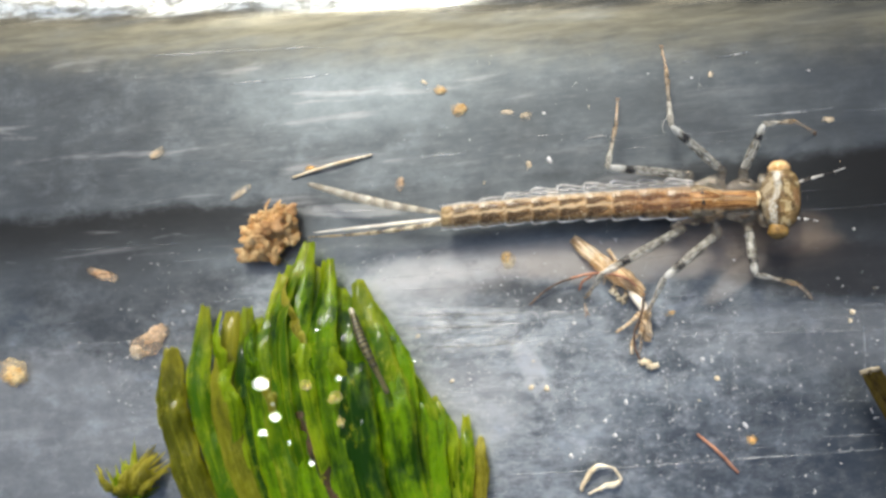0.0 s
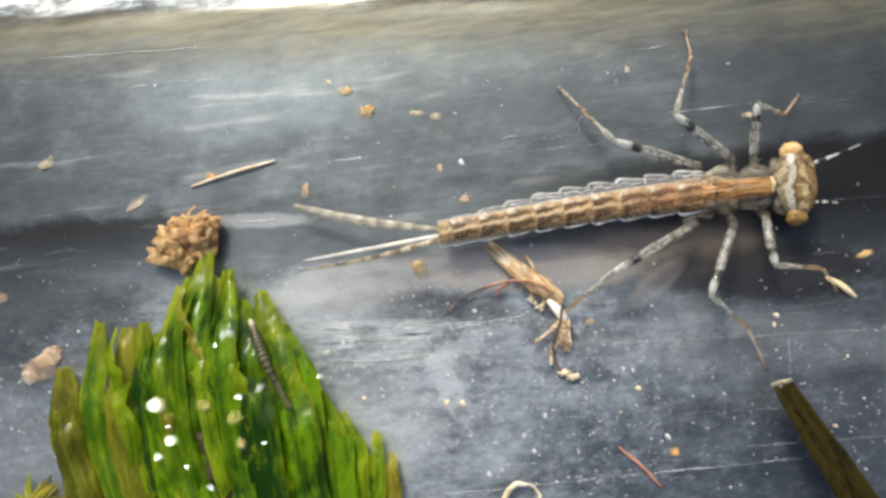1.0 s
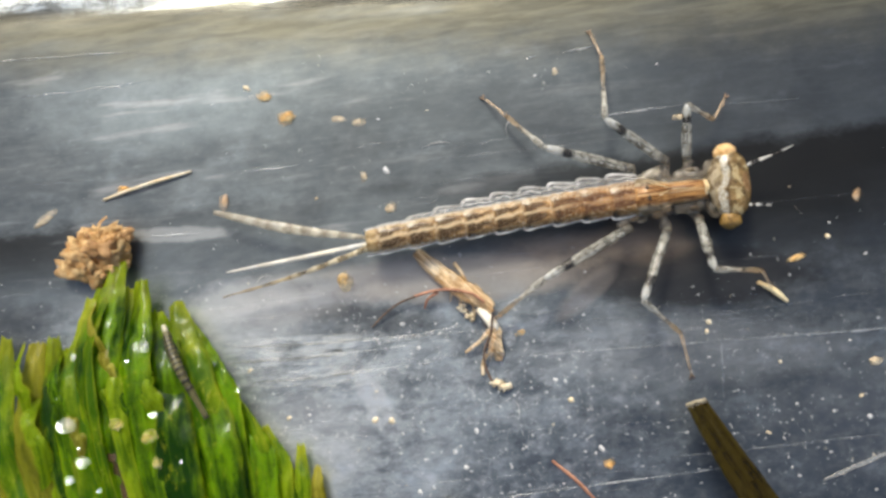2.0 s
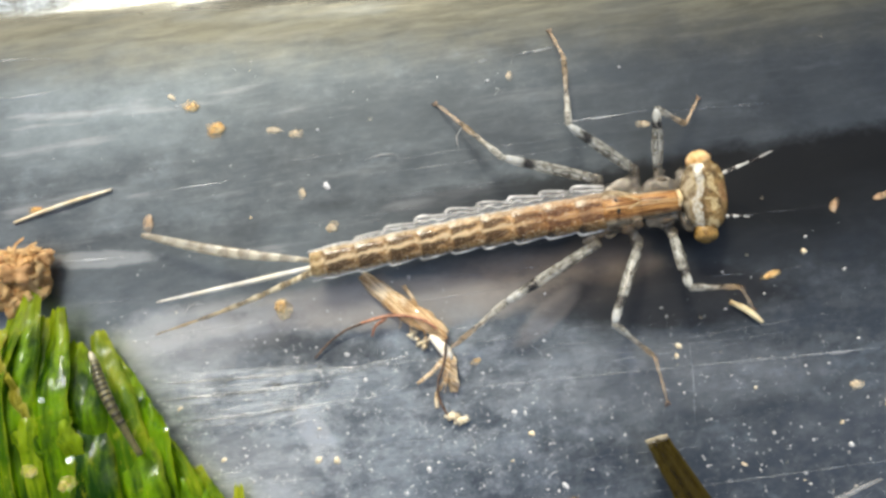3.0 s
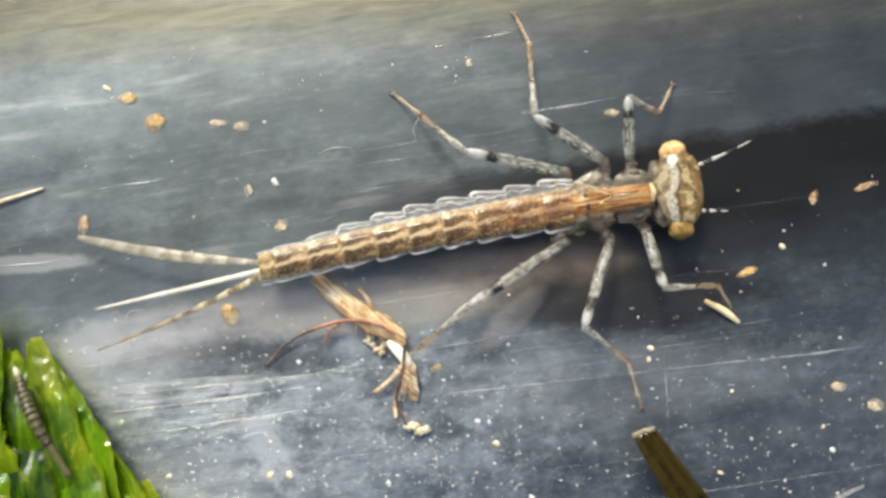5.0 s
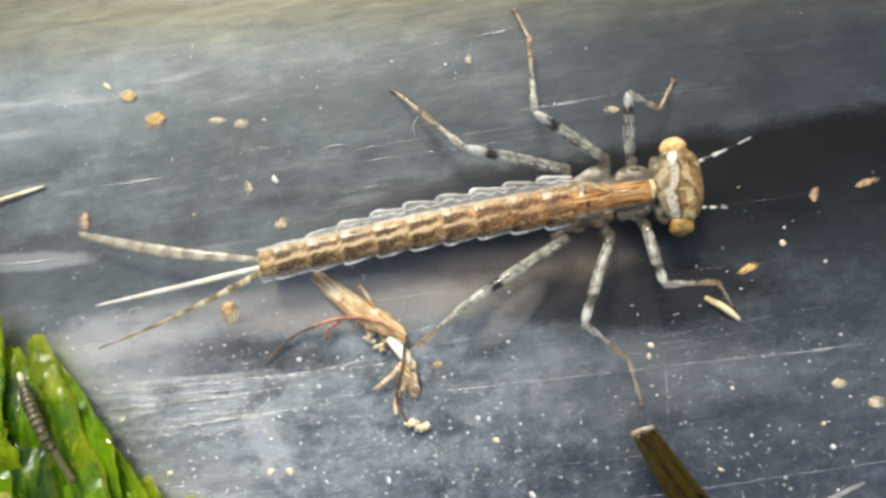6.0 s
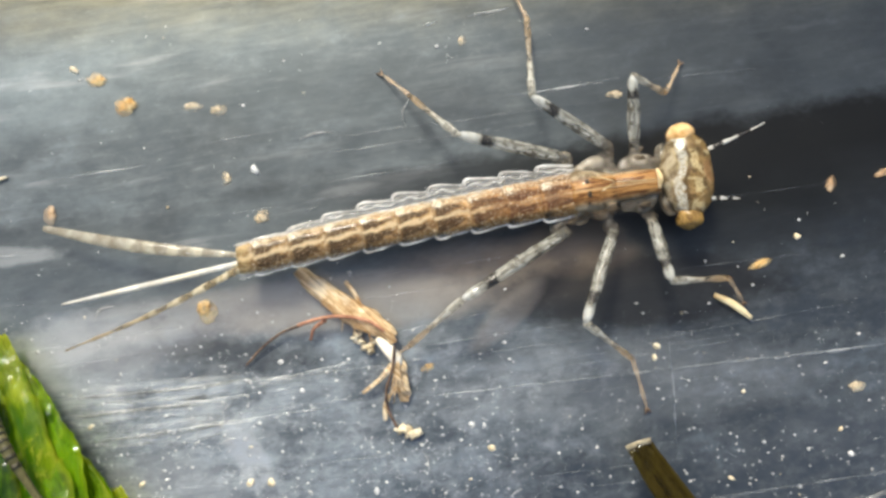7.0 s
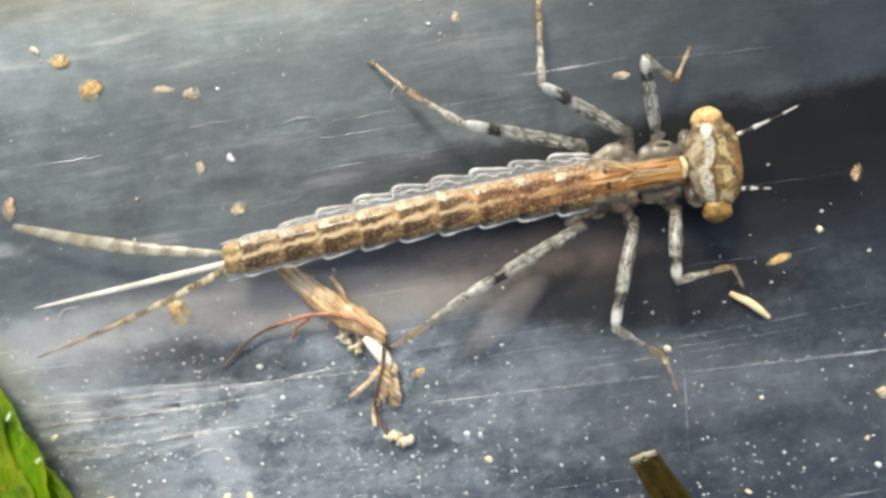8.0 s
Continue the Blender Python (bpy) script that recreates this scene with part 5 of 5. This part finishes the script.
# ---- husk with rootlets ----
def husk():
    ob = hub("plant_husk", "tan dried plant husk with thin rootlets on the tray", "plant husk", 2.3, 2.3, 0.0)
    o = Vector((2.3, 2.3, 0))

    def run(points, steps=8):
        return spline([Vector(p) - o for p in points], steps)

    def add(name, points, radius, mat, flat=0.6, label="", sides=10, rough=0.2):
        bm = bmesh.new()
        part(name, tube(bm, run(points), radius, sides, flat, rough, points[0][0]), mat, ob, label)

    add("husk_blade", [(-0.65, 4.8, 0.30), (0.1, 4.15, 0.42), (1.0, 3.38, 0.50), (1.75, 2.95, 0.50), (2.25, 2.5, 0.45)], lambda u: 0.12 + 0.26 * math.sin(math.pi * min(u * 0.8 + 0.08, 1)), HUSK, 0.3)
    add("husk_blade", [(1.55, 3.1, 0.62), (2.05, 2.75, 0.66), (2.28, 2.35, 0.6)], lambda u: 0.20 - 0.08 * u, HUSK, 0.4)
    add("stalk", [(1.75, 2.55, 0.45), (2.15, 2.1, 0.55), (2.3, 1.85, 0.55), (2.38, 1.65, 0.5)], lambda u: 0.07 + 0.15 * math.sin(math.pi * (0.1 + 0.75 * u)), BLEACHED, 0.5, "bleached white joint")
    add("husk_blade", [(2.3, 1.95, 0.5), (2.42, 1.4, 0.40), (2.5, 0.9, 0.3), (2.45, 0.5, 0.2)], lambda u: 0.08 + 0.15 * math.sin(math.pi * (0.15 + 0.75 * u)), HUSK, 0.25, "", 14, 0.6)
    add("husk_blade", [(2.3, 1.8, 0.5), (1.75, 1.25, 0.4), (1.2, 0.85, 0.25)], lambda u: 0.10 - 0.05 * u, HUSK, 0.5)
    add("husk_blade", [(0.85, 4.35, 0.3), (1.15, 3.9, 0.35), (1.35, 3.3, 0.4)], lambda u: 0.07, HUSK, 0.5)
    add("rootlet", [(2.0, 2.75, 0.75), (1.5, 3.1, 0.78), (0.7, 3.28, 0.7), (0.0, 3.25, 0.55), (-0.7, 3.08, 0.4)], lambda u: 0.055, ROOT, 1.0, "thin reddish rootlet", 8, 0.1)
    add("rootlet", [(-0.6, 3.1, 0.4), (-1.3, 2.85, 0.3), (-1.9, 2.45, 0.2), (-2.45, 1.92, 0.1)], lambda u: 0.05 - 0.02 * u, HAIR, 1.0, "thin dark rootlet", 8, 0.1)
    add("rootlet", [(0.2, 3.2, 0.5), (-0.2, 2.95, 0.4), (-0.35, 2.6, 0.25)], lambda u: 0.06 - 0.02 * u, ROOT, 1.0, "thin reddish rootlet", 8, 0.3)
    add("rootlet", [(2.3, 2.3, 0.7), (2.2, 1.6, 0.7), (1.95, 0.9, 0.5), (1.95, 0.3, 0.3), (2.2, -0.3, 0.2)], lambda u: 0.045, HAIR, 1.0, "thin dark rootlet", 8, 0.1)
    add("rootlet", [(2.0, 0.75, 0.3), (1.85, 0.35, 0.2), (1.85, -0.05, 0.15)], lambda u: 0.08 - 0.02 * u, HUSK, 0.6)
    rng = random.Random(21)
    for k in range(20):
        x, y = (0.3 + 0.17 * k, 4.0 - 0.16 * k) if k < 8 else (2.3 + 0.02 * (k % 6), 1.9 - 0.05 * (k - 8))
        dx, dy = (rng.uniform(-0.35, 0.5), rng.uniform(-0.7, -0.25)) if k < 8 else (rng.uniform(-0.40, 0.22), rng.uniform(-1.15, -0.5))
        add("fibre", [(x, y, 0.6), (x + 0.5 * dx, y + 0.6 * dy, 0.62), (x + dx, y + dy, 0.4 + rng.uniform(-0.15, 0.2))], lambda u: 0.028 - 0.014 * u, HUSK, 1.0, "", 5, 0.2)
    bm = bmesh.new()
    for k in range(5):
        lump(bm, (0.02 + 0.12 * k, -2.66 - 0.05 * k + 0.05 * math.sin(k * 2.0), 0.14), (0.15, 0.13, 0.10), 0.8, k + 0.5)
    part("tip_knot", bm, STRAW, ob, "pale knotted end")
    bm = bmesh.new()
    for k, (x, y) in enumerate(((-1.25, 0.25), (-1.08, 0.14), (-0.86, -0.03), (-0.72, 0.10), (-0.98, -0.06), (-1.18, 0.36), (-0.8, -0.16))):
        lump(bm, (x, y, 0.13), (0.12, 0.10, 0.10), 0.8, k + 3.3)
    part("grain_cluster", bm, STRAW, ob, "cluster of cream grains")
    return ob


HUSK_THING = husk()
HUSK_ROWS = [(0, 2.12, 2.12), (0.5, 2.08, 2.14), (1.0, 2.18, 2.14), (1.5, 2.2, 2.22), (3.0, 2.26, 2.28), (6.5, 2.3, 2.3), (7.5, 2.34, 2.34), (8.0, 2.36, 2.4)]


# ---- debris ----
def clump_of_detritus():
    ob = hub("detritus_clump", "crumbly orange-tan lump of detritus beside the moss tip", "detritus", -14.1, 4.7, 0.0)
    rng = random.Random(8)
    heaps = ((-0.65, -0.25, 0.62, 0.85), (-0.35, 0.45, 0.52, 0.9), (0.30, 0.35, 0.62, 1.1), (0.35, -0.45, 0.60, 0.9), (0.75, 0.75, 0.32, 0.9), (-0.95, 0.15, 0.30, 0.6))
    for k in range(60):
        bm = bmesh.new()
        hx, hy, hr, hh = heaps[k % 6]
        a, r = rng.uniform(0, 6.28), hr * math.sqrt(rng.random())
        s = rng.uniform(0.24, 0.46) * (1 if hr > 0.5 else 0.5) if k < 34 else rng.uniform(0.05, 0.15)
        z = 0.2 + hh * rng.uniform(0.2, 1.0) * (1 - 0.4 * r / hr) if k < 34 else 0.35 + hh * rng.uniform(0.6, 1.15) * (1 - 0.4 * r / hr)
        lump(bm, (hx + r * math.cos(a), hy + r * math.sin(a), z), (s * rng.uniform(0.9, 1.6), s * rng.uniform(0.7, 1.2), s * rng.uniform(0.6, 1.0)), 0.65, k * 1.1, 3 if k < 34 else 2, 1.7)
        part("grain", bm, (LUMP, LUMP, LUMP_DARK, LUMP, LUMP)[k % 5], ob)
    for k in range(16):
        bm = bmesh.new()
        hx, hy, hr, hh = heaps[rng.randrange(6)]
        a, r = rng.uniform(0, 6.28), hr * math.sqrt(rng.random())
        p = Vector((hx + r * math.cos(a), hy + r * math.sin(a), 0.3 + hh * rng.uniform(0.7, 1.1) * (1 - 0.3 * r / hr)))
        d = Vector((rng.uniform(-0.36, 0.36), rng.uniform(-0.36, 0.36), rng.uniform(-0.1, 0.1)))
        tube(bm, spline([p - d * 0.6, p + Vector((rng.uniform(-0.1, 0.1), rng.uniform(-0.1, 0.1), 0.08)), p + d * 0.6], 4), lambda u: 0.05 - 0.02 * u, 6, 0.6, 0.5, k)
        part("shred", bm, (LUMP, LUMP, LUMP, LUMP_DARK)[k % 4], ob)
    for k in range(3):
        bm = bmesh.new()
        a = 0.7 + 0.4 * k
        tube(bm, spline([(math.cos(a) * 0.5, math.sin(a) * 0.5, 0.9), (math.cos(a) * 1.0, math.sin(a) * 1.1, 1.0), (math.cos(a) * 1.25 + 0.2, math.sin(a) * 1.45, 0.8)], 5), lambda u: 0.09 - 0.05 * u, 7, 0.5, 0.5, k)
        part("shred", bm, LUMP, ob)
    return ob


DETRITUS = clump_of_detritus()
DETRITUS_ROWS = [(0, -14.1, 4.72, 14), (0.1, -13.85, 4.72, 6), (0.3, -13.3, 4.78, 0), (0.5, -13.2, 4.80, 0), (1.0, -13.28, 4.93, -2), (1.5, -13.42, 5.02, -3), (3.0, -13.1, 5.25, -4), (8.0, -13.1, 5.25, -4)]


def straws():
    for name, a, b, r, mat, label in (
        ("straw_sliver", (-13.45, 7.35), (-9.8, 8.4), 0.062, STRAW, "pale straw sliver lying on the tray"),
        ("yellow_chip", (12.42, 3.2), (13.5, 2.42), 0.10, CHIP, "cream and amber splinter on the tray"),
        ("fibre", (4.3, -3.4), (5.9, -4.9), 0.06, ROOT, "thin reddish fibre on the tray"),
        ("fibre", (14.4, -4.3), (17.2, -3.2), 0.08, MARGIN, "clear blurred fibre on the tray"),
    ):
        bm = bmesh.new()
        d = Vector((b[0] - a[0], b[1] - a[1], 0))
        line = spline([(0, 0, r + 0.02), d * 0.5 + Vector((0.03, 0.05, r + 0.1)), d + Vector((0, 0, r + 0.02))], 8)
        whole(name, tube(bm, line, lambda u: r * (0.75 + 0.4 * math.sin(math.pi * u)), 8, 0.7, 0.25, a[0]), mat, label, "plant fragment", a[0], a[1], 0)


straws()


def hairs():
    """Fine pale hairs lying on the steel."""
    for x, y, size, turn, bend in ((3.05, 9.2, 0.9, 80, 0.15), (-7.2, 3.6, 0.8, 35, 0.2), (-0.4, 9.0, 1.2, 8, 0.1), (2.9, -1.0, 0.8, -75, 0.1), (-3.6, -0.6, 1.0, 18, 0.1)):
        bm = bmesh.new()
        line = spline([(0, 0, 0.03), (size * 0.5, bend, 0.07), (size, 0, 0.03)], 8)
        whole("fine_hair", tube(bm, line, lambda u: 0.014 * math.sin(math.pi * min(max(u, 0.06), 0.94)), 6, 0.8, 0.2, x), PALE_LINE, "fine pale hair lying on the tray", "fibre", x, y, 0, turn, group="hairs in the tray")


hairs()


def crumbs():
    """Single grains of debris: place, half length, half width, turn, kind."""
    for x, y, a, b, turn, mat, tone in (
        (-5.85, 10.5, 0.42, 0.32, 20, ORANGE, "orange"), (-6.75, 11.35, 0.36, 0.25, 0, ORANGE, "orange"), (-7.55, 11.75, 0.34, 0.2, -30, STRAW, "straw-coloured"),
        (-3.65, 3.78, 0.36, 0.40, 0, ORANGE, "orange"), (-20.05, 8.5, 0.5, 0.26, 25, CRUMB, "tan"), (-15.85, 6.65, 0.62, 0.2, 35, CRUMB, "tan"),
        (-8.45, 7.1, 0.22, 0.36, 0, BROWN, "brown"), (-22.3, 2.8, 0.85, 0.28, -15, BROWN, "dark brown"), (-19.6, -0.1, 1.1, 0.6, 35, BROWN, "brown"),
        (-20.3, -0.7, 0.5, 0.35, 0, CRUMB, "tan"), (-26.2, -1.8, 0.8, 0.75, 0, ORANGE, "reddish"), (-1.85, 8.1, 0.24, 0.36, 35, WHITE, "white"),
        (-2.75, 7.9, 0.16, 0.25, 0, CRUMB, "tan"), (-1.72, 6.62, 0.3, 0.22, 20, CRUMB, "tan"), (-12.6, 7.75, 0.32, 0.2, 0, ORANGE, "orange"),
        (10.52, 1.72, 0.22, 0.26, 60, STRAW, "cream"), (10.42, 1.38, 0.16, 0.22, 0, STRAW, "cream"), (14.0, 4.1, 0.42, 0.16, 20, ORANGE, "amber"),
        (3.3, 1.53, 0.24, 0.13, 25, ORANGE, "rust"), (16.4, 6.5, 0.18, 0.32, -20, BROWN, "brown"), (18.2, 6.75, 0.5, 0.15, 15, BROWN, "brown"),
        (5.0, 11.86, 0.14, 0.2, 0, CRUMB, "tan"), (-3.75, 10.33, 0.36, 0.14, 0, CRUMB, "tan"), (-2.95, 10.15, 0.3, 0.18, 10, CRUMB, "tan"),
        (16.3, -2.0, 0.2, 0.2, 0, WHITE, "white"), (16.05, -1.2, 0.2, 0.13, 40, STRAW, "cream"),
        (12.5, -2.5, 0.26, 0.12, -20, STRAW, "cream"), (16.6, 0.1, 0.3, 0.2, 10, CRUMB, "tan"), (17.8, -0.6, 0.3, 0.24, 0, CRUMB, "tan"),
        (-11.6, -1.9, 0.40, 0.32, 0, YELLOW, "yellow"), (-10.4, -2.4, 0.46, 0.34, 30, YELLOW, "yellow"), (-10.1, -3.3, 0.26, 0.3, 0, YELLOW, "yellow"), (1.0, -3.6, 0.24, 0.2, 0, WHITE, "white"), (6.45, -3.6, 0.24, 0.22, 0, ORANGE, "orange"),
        (9.8, 9.8, 0.3, 0.14, 0, CRUMB, "tan"), (15.2, 4.9, 0.24, 0.24, 0, STRAW, "cream"), (0.6, -3.0, 0.2, 0.15, 30, WHITE, "white"), (-0.8, -4.5, 0.2, 0.24, 30, WHITE, "white"),
        (4.56, -0.34, 0.24, 0.20, 16, WHITE, "white"), (4.93, -0.40, 0.14, 0.22, 6, WHITE, "white"), (5.15, -1.13, 0.26, 0.22, 4, STRAW, "cream"), (-1.35, 1.95, 0.20, 0.18, 40, WHITE, "white"), (-2.49, -1.74, 0.30, 0.24, 40, STRAW, "cream"), (-1.83, -1.78, 0.26, 0.30, 35, STRAW, "cream"), (-5.90, -1.57, 0.24, 0.16, 30, STRAW, "cream"), (-0.73, 1.02, 0.20, 0.16, 35, WHITE, "white"), (1.45, -2.24, 0.16, 0.26, 10, WHITE, "white"), (-7.44, 0.30, 0.26, 0.12, 35, STRAW, "cream"), (6.21, -2.96, 0.20, 0.30, 45, WHITE, "white"),
    ):
        bm = bmesh.new()
        z = 2.45 if -12 < x < -10 and -4 < y < 0 else 0.0
        a, b = (a * 0.64, b * 0.64) if z else (a * 0.80, b * 0.80)
        if mat in (WHITE, STRAW):
            a, b = a * 0.5, b * 0.5
        h = min(a, b) * 0.30
        core = bm.verts.layers.float.new("core")
        for k in range(2):
            f = (1.0, 0.66)[k]
            before = len(bm.verts)
            lump(bm, (0.22 * a * math.sin(y * 7 + k * 2.3), 0.2 * b * math.sin(x * 9 + k * 2), h), (a * f, b * f, h * (0.55 + 0.45 * f)), 0.45, x + k * 0.7, 3, 2.0)
            for v in list(bm.verts)[before:]:
                v[core] = k
        ob = whole("debris_crumb", bm, mat, f"{tone} crumb of plant debris on the {'moss' if z else 'tray'}", "debris", x, y, z, turn, group="crumbs scattered in the tray")
        if z:
            ON_MOSS.append((ob, x, y, z, 0, 0, turn))
    bm = bmesh.new()
    line = spline([(-0.8, -0.5, 0.15), (-0.4, 0.4, 0.3), (0.4, 0.55, 0.3), (0.75, 0.0, 0.25), (0.1, -0.25, 0.2), (-0.5, -0.6, 0.15)], 8)
    whole("curled_fibre", tube(bm, line, lambda u: 0.075 + 0.03 * math.sin(11 * u), 8, 0.8, 0.9, 2.0), STRAW, "curled cream fibre on the tray", "plant fragment", 0.45, -5.4)
    bm = bmesh.new()
    line = spline([(-0.9, -0.3, 0.15), (-0.3, 0.35, 0.3), (0.5, 0.3, 0.3), (0.9, -0.2, 0.2)], 8)
    whole("curled_fibre", tube(bm, line, lambda u: 0.10 + 0.04 * math.sin(9 * u), 8, 0.8, 0.9, 4.0), STRAW, "curled cream fibre on the tray", "plant fragment", 14.9, -5.6)


crumbs()


def specks():
    """Fine pale sediment strewn over the steel, thicker on the near side."""
    rng = random.Random(12)
    ball = bmesh.new()
    bmesh.ops.create_icosphere(ball, subdivisions=1, radius=1.0)
    dots = [v.co.copy() for v in ball.verts]
    tris = [[v.index for v in f.verts] for f in ball.faces]
    ball.free()
    for name, mat, count, low, high, y_mid, y_dev, label in (("pale_sediment", WHITE, 11000, 0.008, 0.042, -1.5, 2.6, "fine pale sediment grains strewn over the steel"), ("tan_sediment", STRAW, 110, 0.02, 0.055, 2.0, 6.0, "fine tan sediment grains strewn over the steel"), ("far_sediment", WHITE, 140, 0.010, 0.036, 9.0, 3.0, "sparse pale grains on the steel")):
        bm = bmesh.new()
        for k in range(count):
            if k % 9 == 0:
                cx, cy, spread = rng.uniform(-22, 21), rng.gauss(y_mid, y_dev), rng.uniform(0.3, 2.5)
            x, y = (rng.gauss(cx, spread), rng.gauss(cy, spread * 0.7)) if k % 3 else (rng.uniform(-22, 21), rng.gauss(y_mid, y_dev))
            s = low + (high - low) * rng.random() ** 4.6
            if y > 13.0 or (x > 6.0 and rng.random() < 0.66) or (x < -12.0 and rng.random() < 0.6):
                continue
            long, wide = s * rng.uniform(0.7, 2.0), s * rng.uniform(0.5, 1.5)
            made = [bm.verts.new(Vector((x + d.x * long, y + d.y * wide, s * 0.6 + d.z * s * 0.7)) + Vector((d.x, d.y, d.z)) * s * 1.2 * noise.noise(d * 1.6 + Vector((k * 2.7, k * 0.37, 1.7)))) for d in dots]
            for t in tris:
                bm.faces.new([made[i] for i in t])
        whole(name, bm, mat, label, "sediment", kind="stuff")


specks()


def scratches():
    """Bright scratches ploughed into the steel, each with its own thin raised lip."""
    rng = random.Random(3)
    known = [(2.76, 0.56, 15.74, 3.02, 0.035), (-8.47, 0.57, 7.86, 4.17, 0.055), (-8.64, 1.17, 10.72, 2.61, 0.045), (-4.1, -5.5, 16.0, 6.5, 0.04), (-7.55, -0.20, 7.67, 4.92, 0.050),  (5.2, 12.66, 1.5, 8.0, 0.06), (3.8, 12.5, 0.5, 8.0, 0.04), (6.3, 9.97, 3.7, 5.4, 0.05), (-8.5, 8.22, 3.3, 5.4, 0.03), (-3.2, 9.14, 1.3, 5.0, 0.03), (-21.0, 13.3, 9.0, 4.5, 0.05), (10.92, -1.50, 3.38, 90.35, 0.030), (-0.3, 6.7, 0.5, 20.0, 0.03), (-12.4, 5.75, 3.4, 3.0, 0.05), (-17.0, 11.8, 2.0, 4.0, 0.05), (-15.0, 11.9, 3.5, 6.0, 0.03), (14.2, 1.1, 3.0, 4.0, 0.06), (8.5, -3.4, 11.0, 5.0, 0.03), (-6.11, -2.03, 1.05, 3.67, 0.050), (-1.38, 1.44, 2.53, 8.94, 0.050)]
    known = [(x, y, size, turn, r * 1.7) for x, y, size, turn, r in known]
    lines = known + [(rng.uniform(-26, 12), rng.gauss(0.5, 4.5), rng.uniform(1.5, 9.0), 5 + rng.gauss(0, 1.2), rng.uniform(0.008, 0.018)) for _ in range(46)]
    lines += [(rng.uniform(-9, 9), rng.gauss(-0.5, 2.2), rng.uniform(2.0, 9.0), 4.6 + rng.gauss(0, 0.8), rng.uniform(0.006, 0.015)) for _ in range(34)]
    lines += [(x, y + d, size * f, turn, r * 4.5) for x, y, size, turn, r in known[1:3] + known[4:5] for d, f in ((-0.10, 0.8), (0.16, 0.6))]
    for k, (x, y, size, turn, r) in enumerate(lines):
        if y > 13:
            turn = 1.5
        bm = bmesh.new()
        n = max(6, int(size * 1.5))
        bright = k in (0, 3, 5, 7, 11, 16, 18)
        r *= 0.6 if bright else 1.0
        along_x, along_y = math.cos(radians(turn)), math.sin(radians(turn))
        line = []
        for i in range(n + 1):
            d = size * i / n
            h = 0.05 * noise.noise(Vector(((x + d * along_x) * 0.10, (y + d * along_y) * 0.35, 0.0)))
            line.append(Vector((d, 0.05 * noise.noise(Vector((i * 0.4, x, y))), h + 0.012)))
        tube(bm, line, lambda u: r * math.sin(math.pi * min(max(u, 0.03), 0.97)) ** 0.5 * (0.6 + 0.8 * abs(noise.noise(Vector((u * size * 1.3, y, x))))), 5, 0.5 if r < 0.25 else 0.04)
        ob = part("scratch", bm, SCRATCH_BRIGHT if bright else WEAR if r > 0.25 else SCRATCH, FLOOR)
        ob.matrix_basis = pose(x * MM, y * MM, 0.0, 0, 0, turn)


scratches()


def motions():
    walk(NYMPH, [(t, pose(x * MM, y * MM, BODY_Z * MM, 0, 0, a)) for t, x, y, a in NYMPH_ROWS])
    for ob, rows in MOVES:
        walk(ob, rows)
    walk(LARVA, [(t, pose(x * MM, y * MM, 1.9 * MM, 0, 8, 116)) for t, x, y in LARVA_ROWS])
    walk(MOSS, [(t, pose((-12.0 + x) * MM, (-8.0 + y) * MM, 0)) for t, x, y in MOSS_DRIFT])
    for ob, x, y, z, rx, ry, rz in ON_MOSS:
        walk(ob, [(t, pose((x + dx) * MM, (y + dy) * MM, z * MM, rx, ry, rz)) for t, dx, dy in MOSS_DRIFT])
    walk(DETRITUS, [(t, pose(x * MM, y * MM, 0, 0, 0, a)) for t, x, y, a in DETRITUS_ROWS])
    walk(REED, [(t, pose(x * MM, y * MM, 1.6 * MM, 0, 0, a)) for t, x, y, a in REED_ROWS])
    walk(HUSK_THING, [(t, pose(x * MM, y * MM, 0.0, 0, 0, 0)) for t, x, y in HUSK_ROWS])


motions()
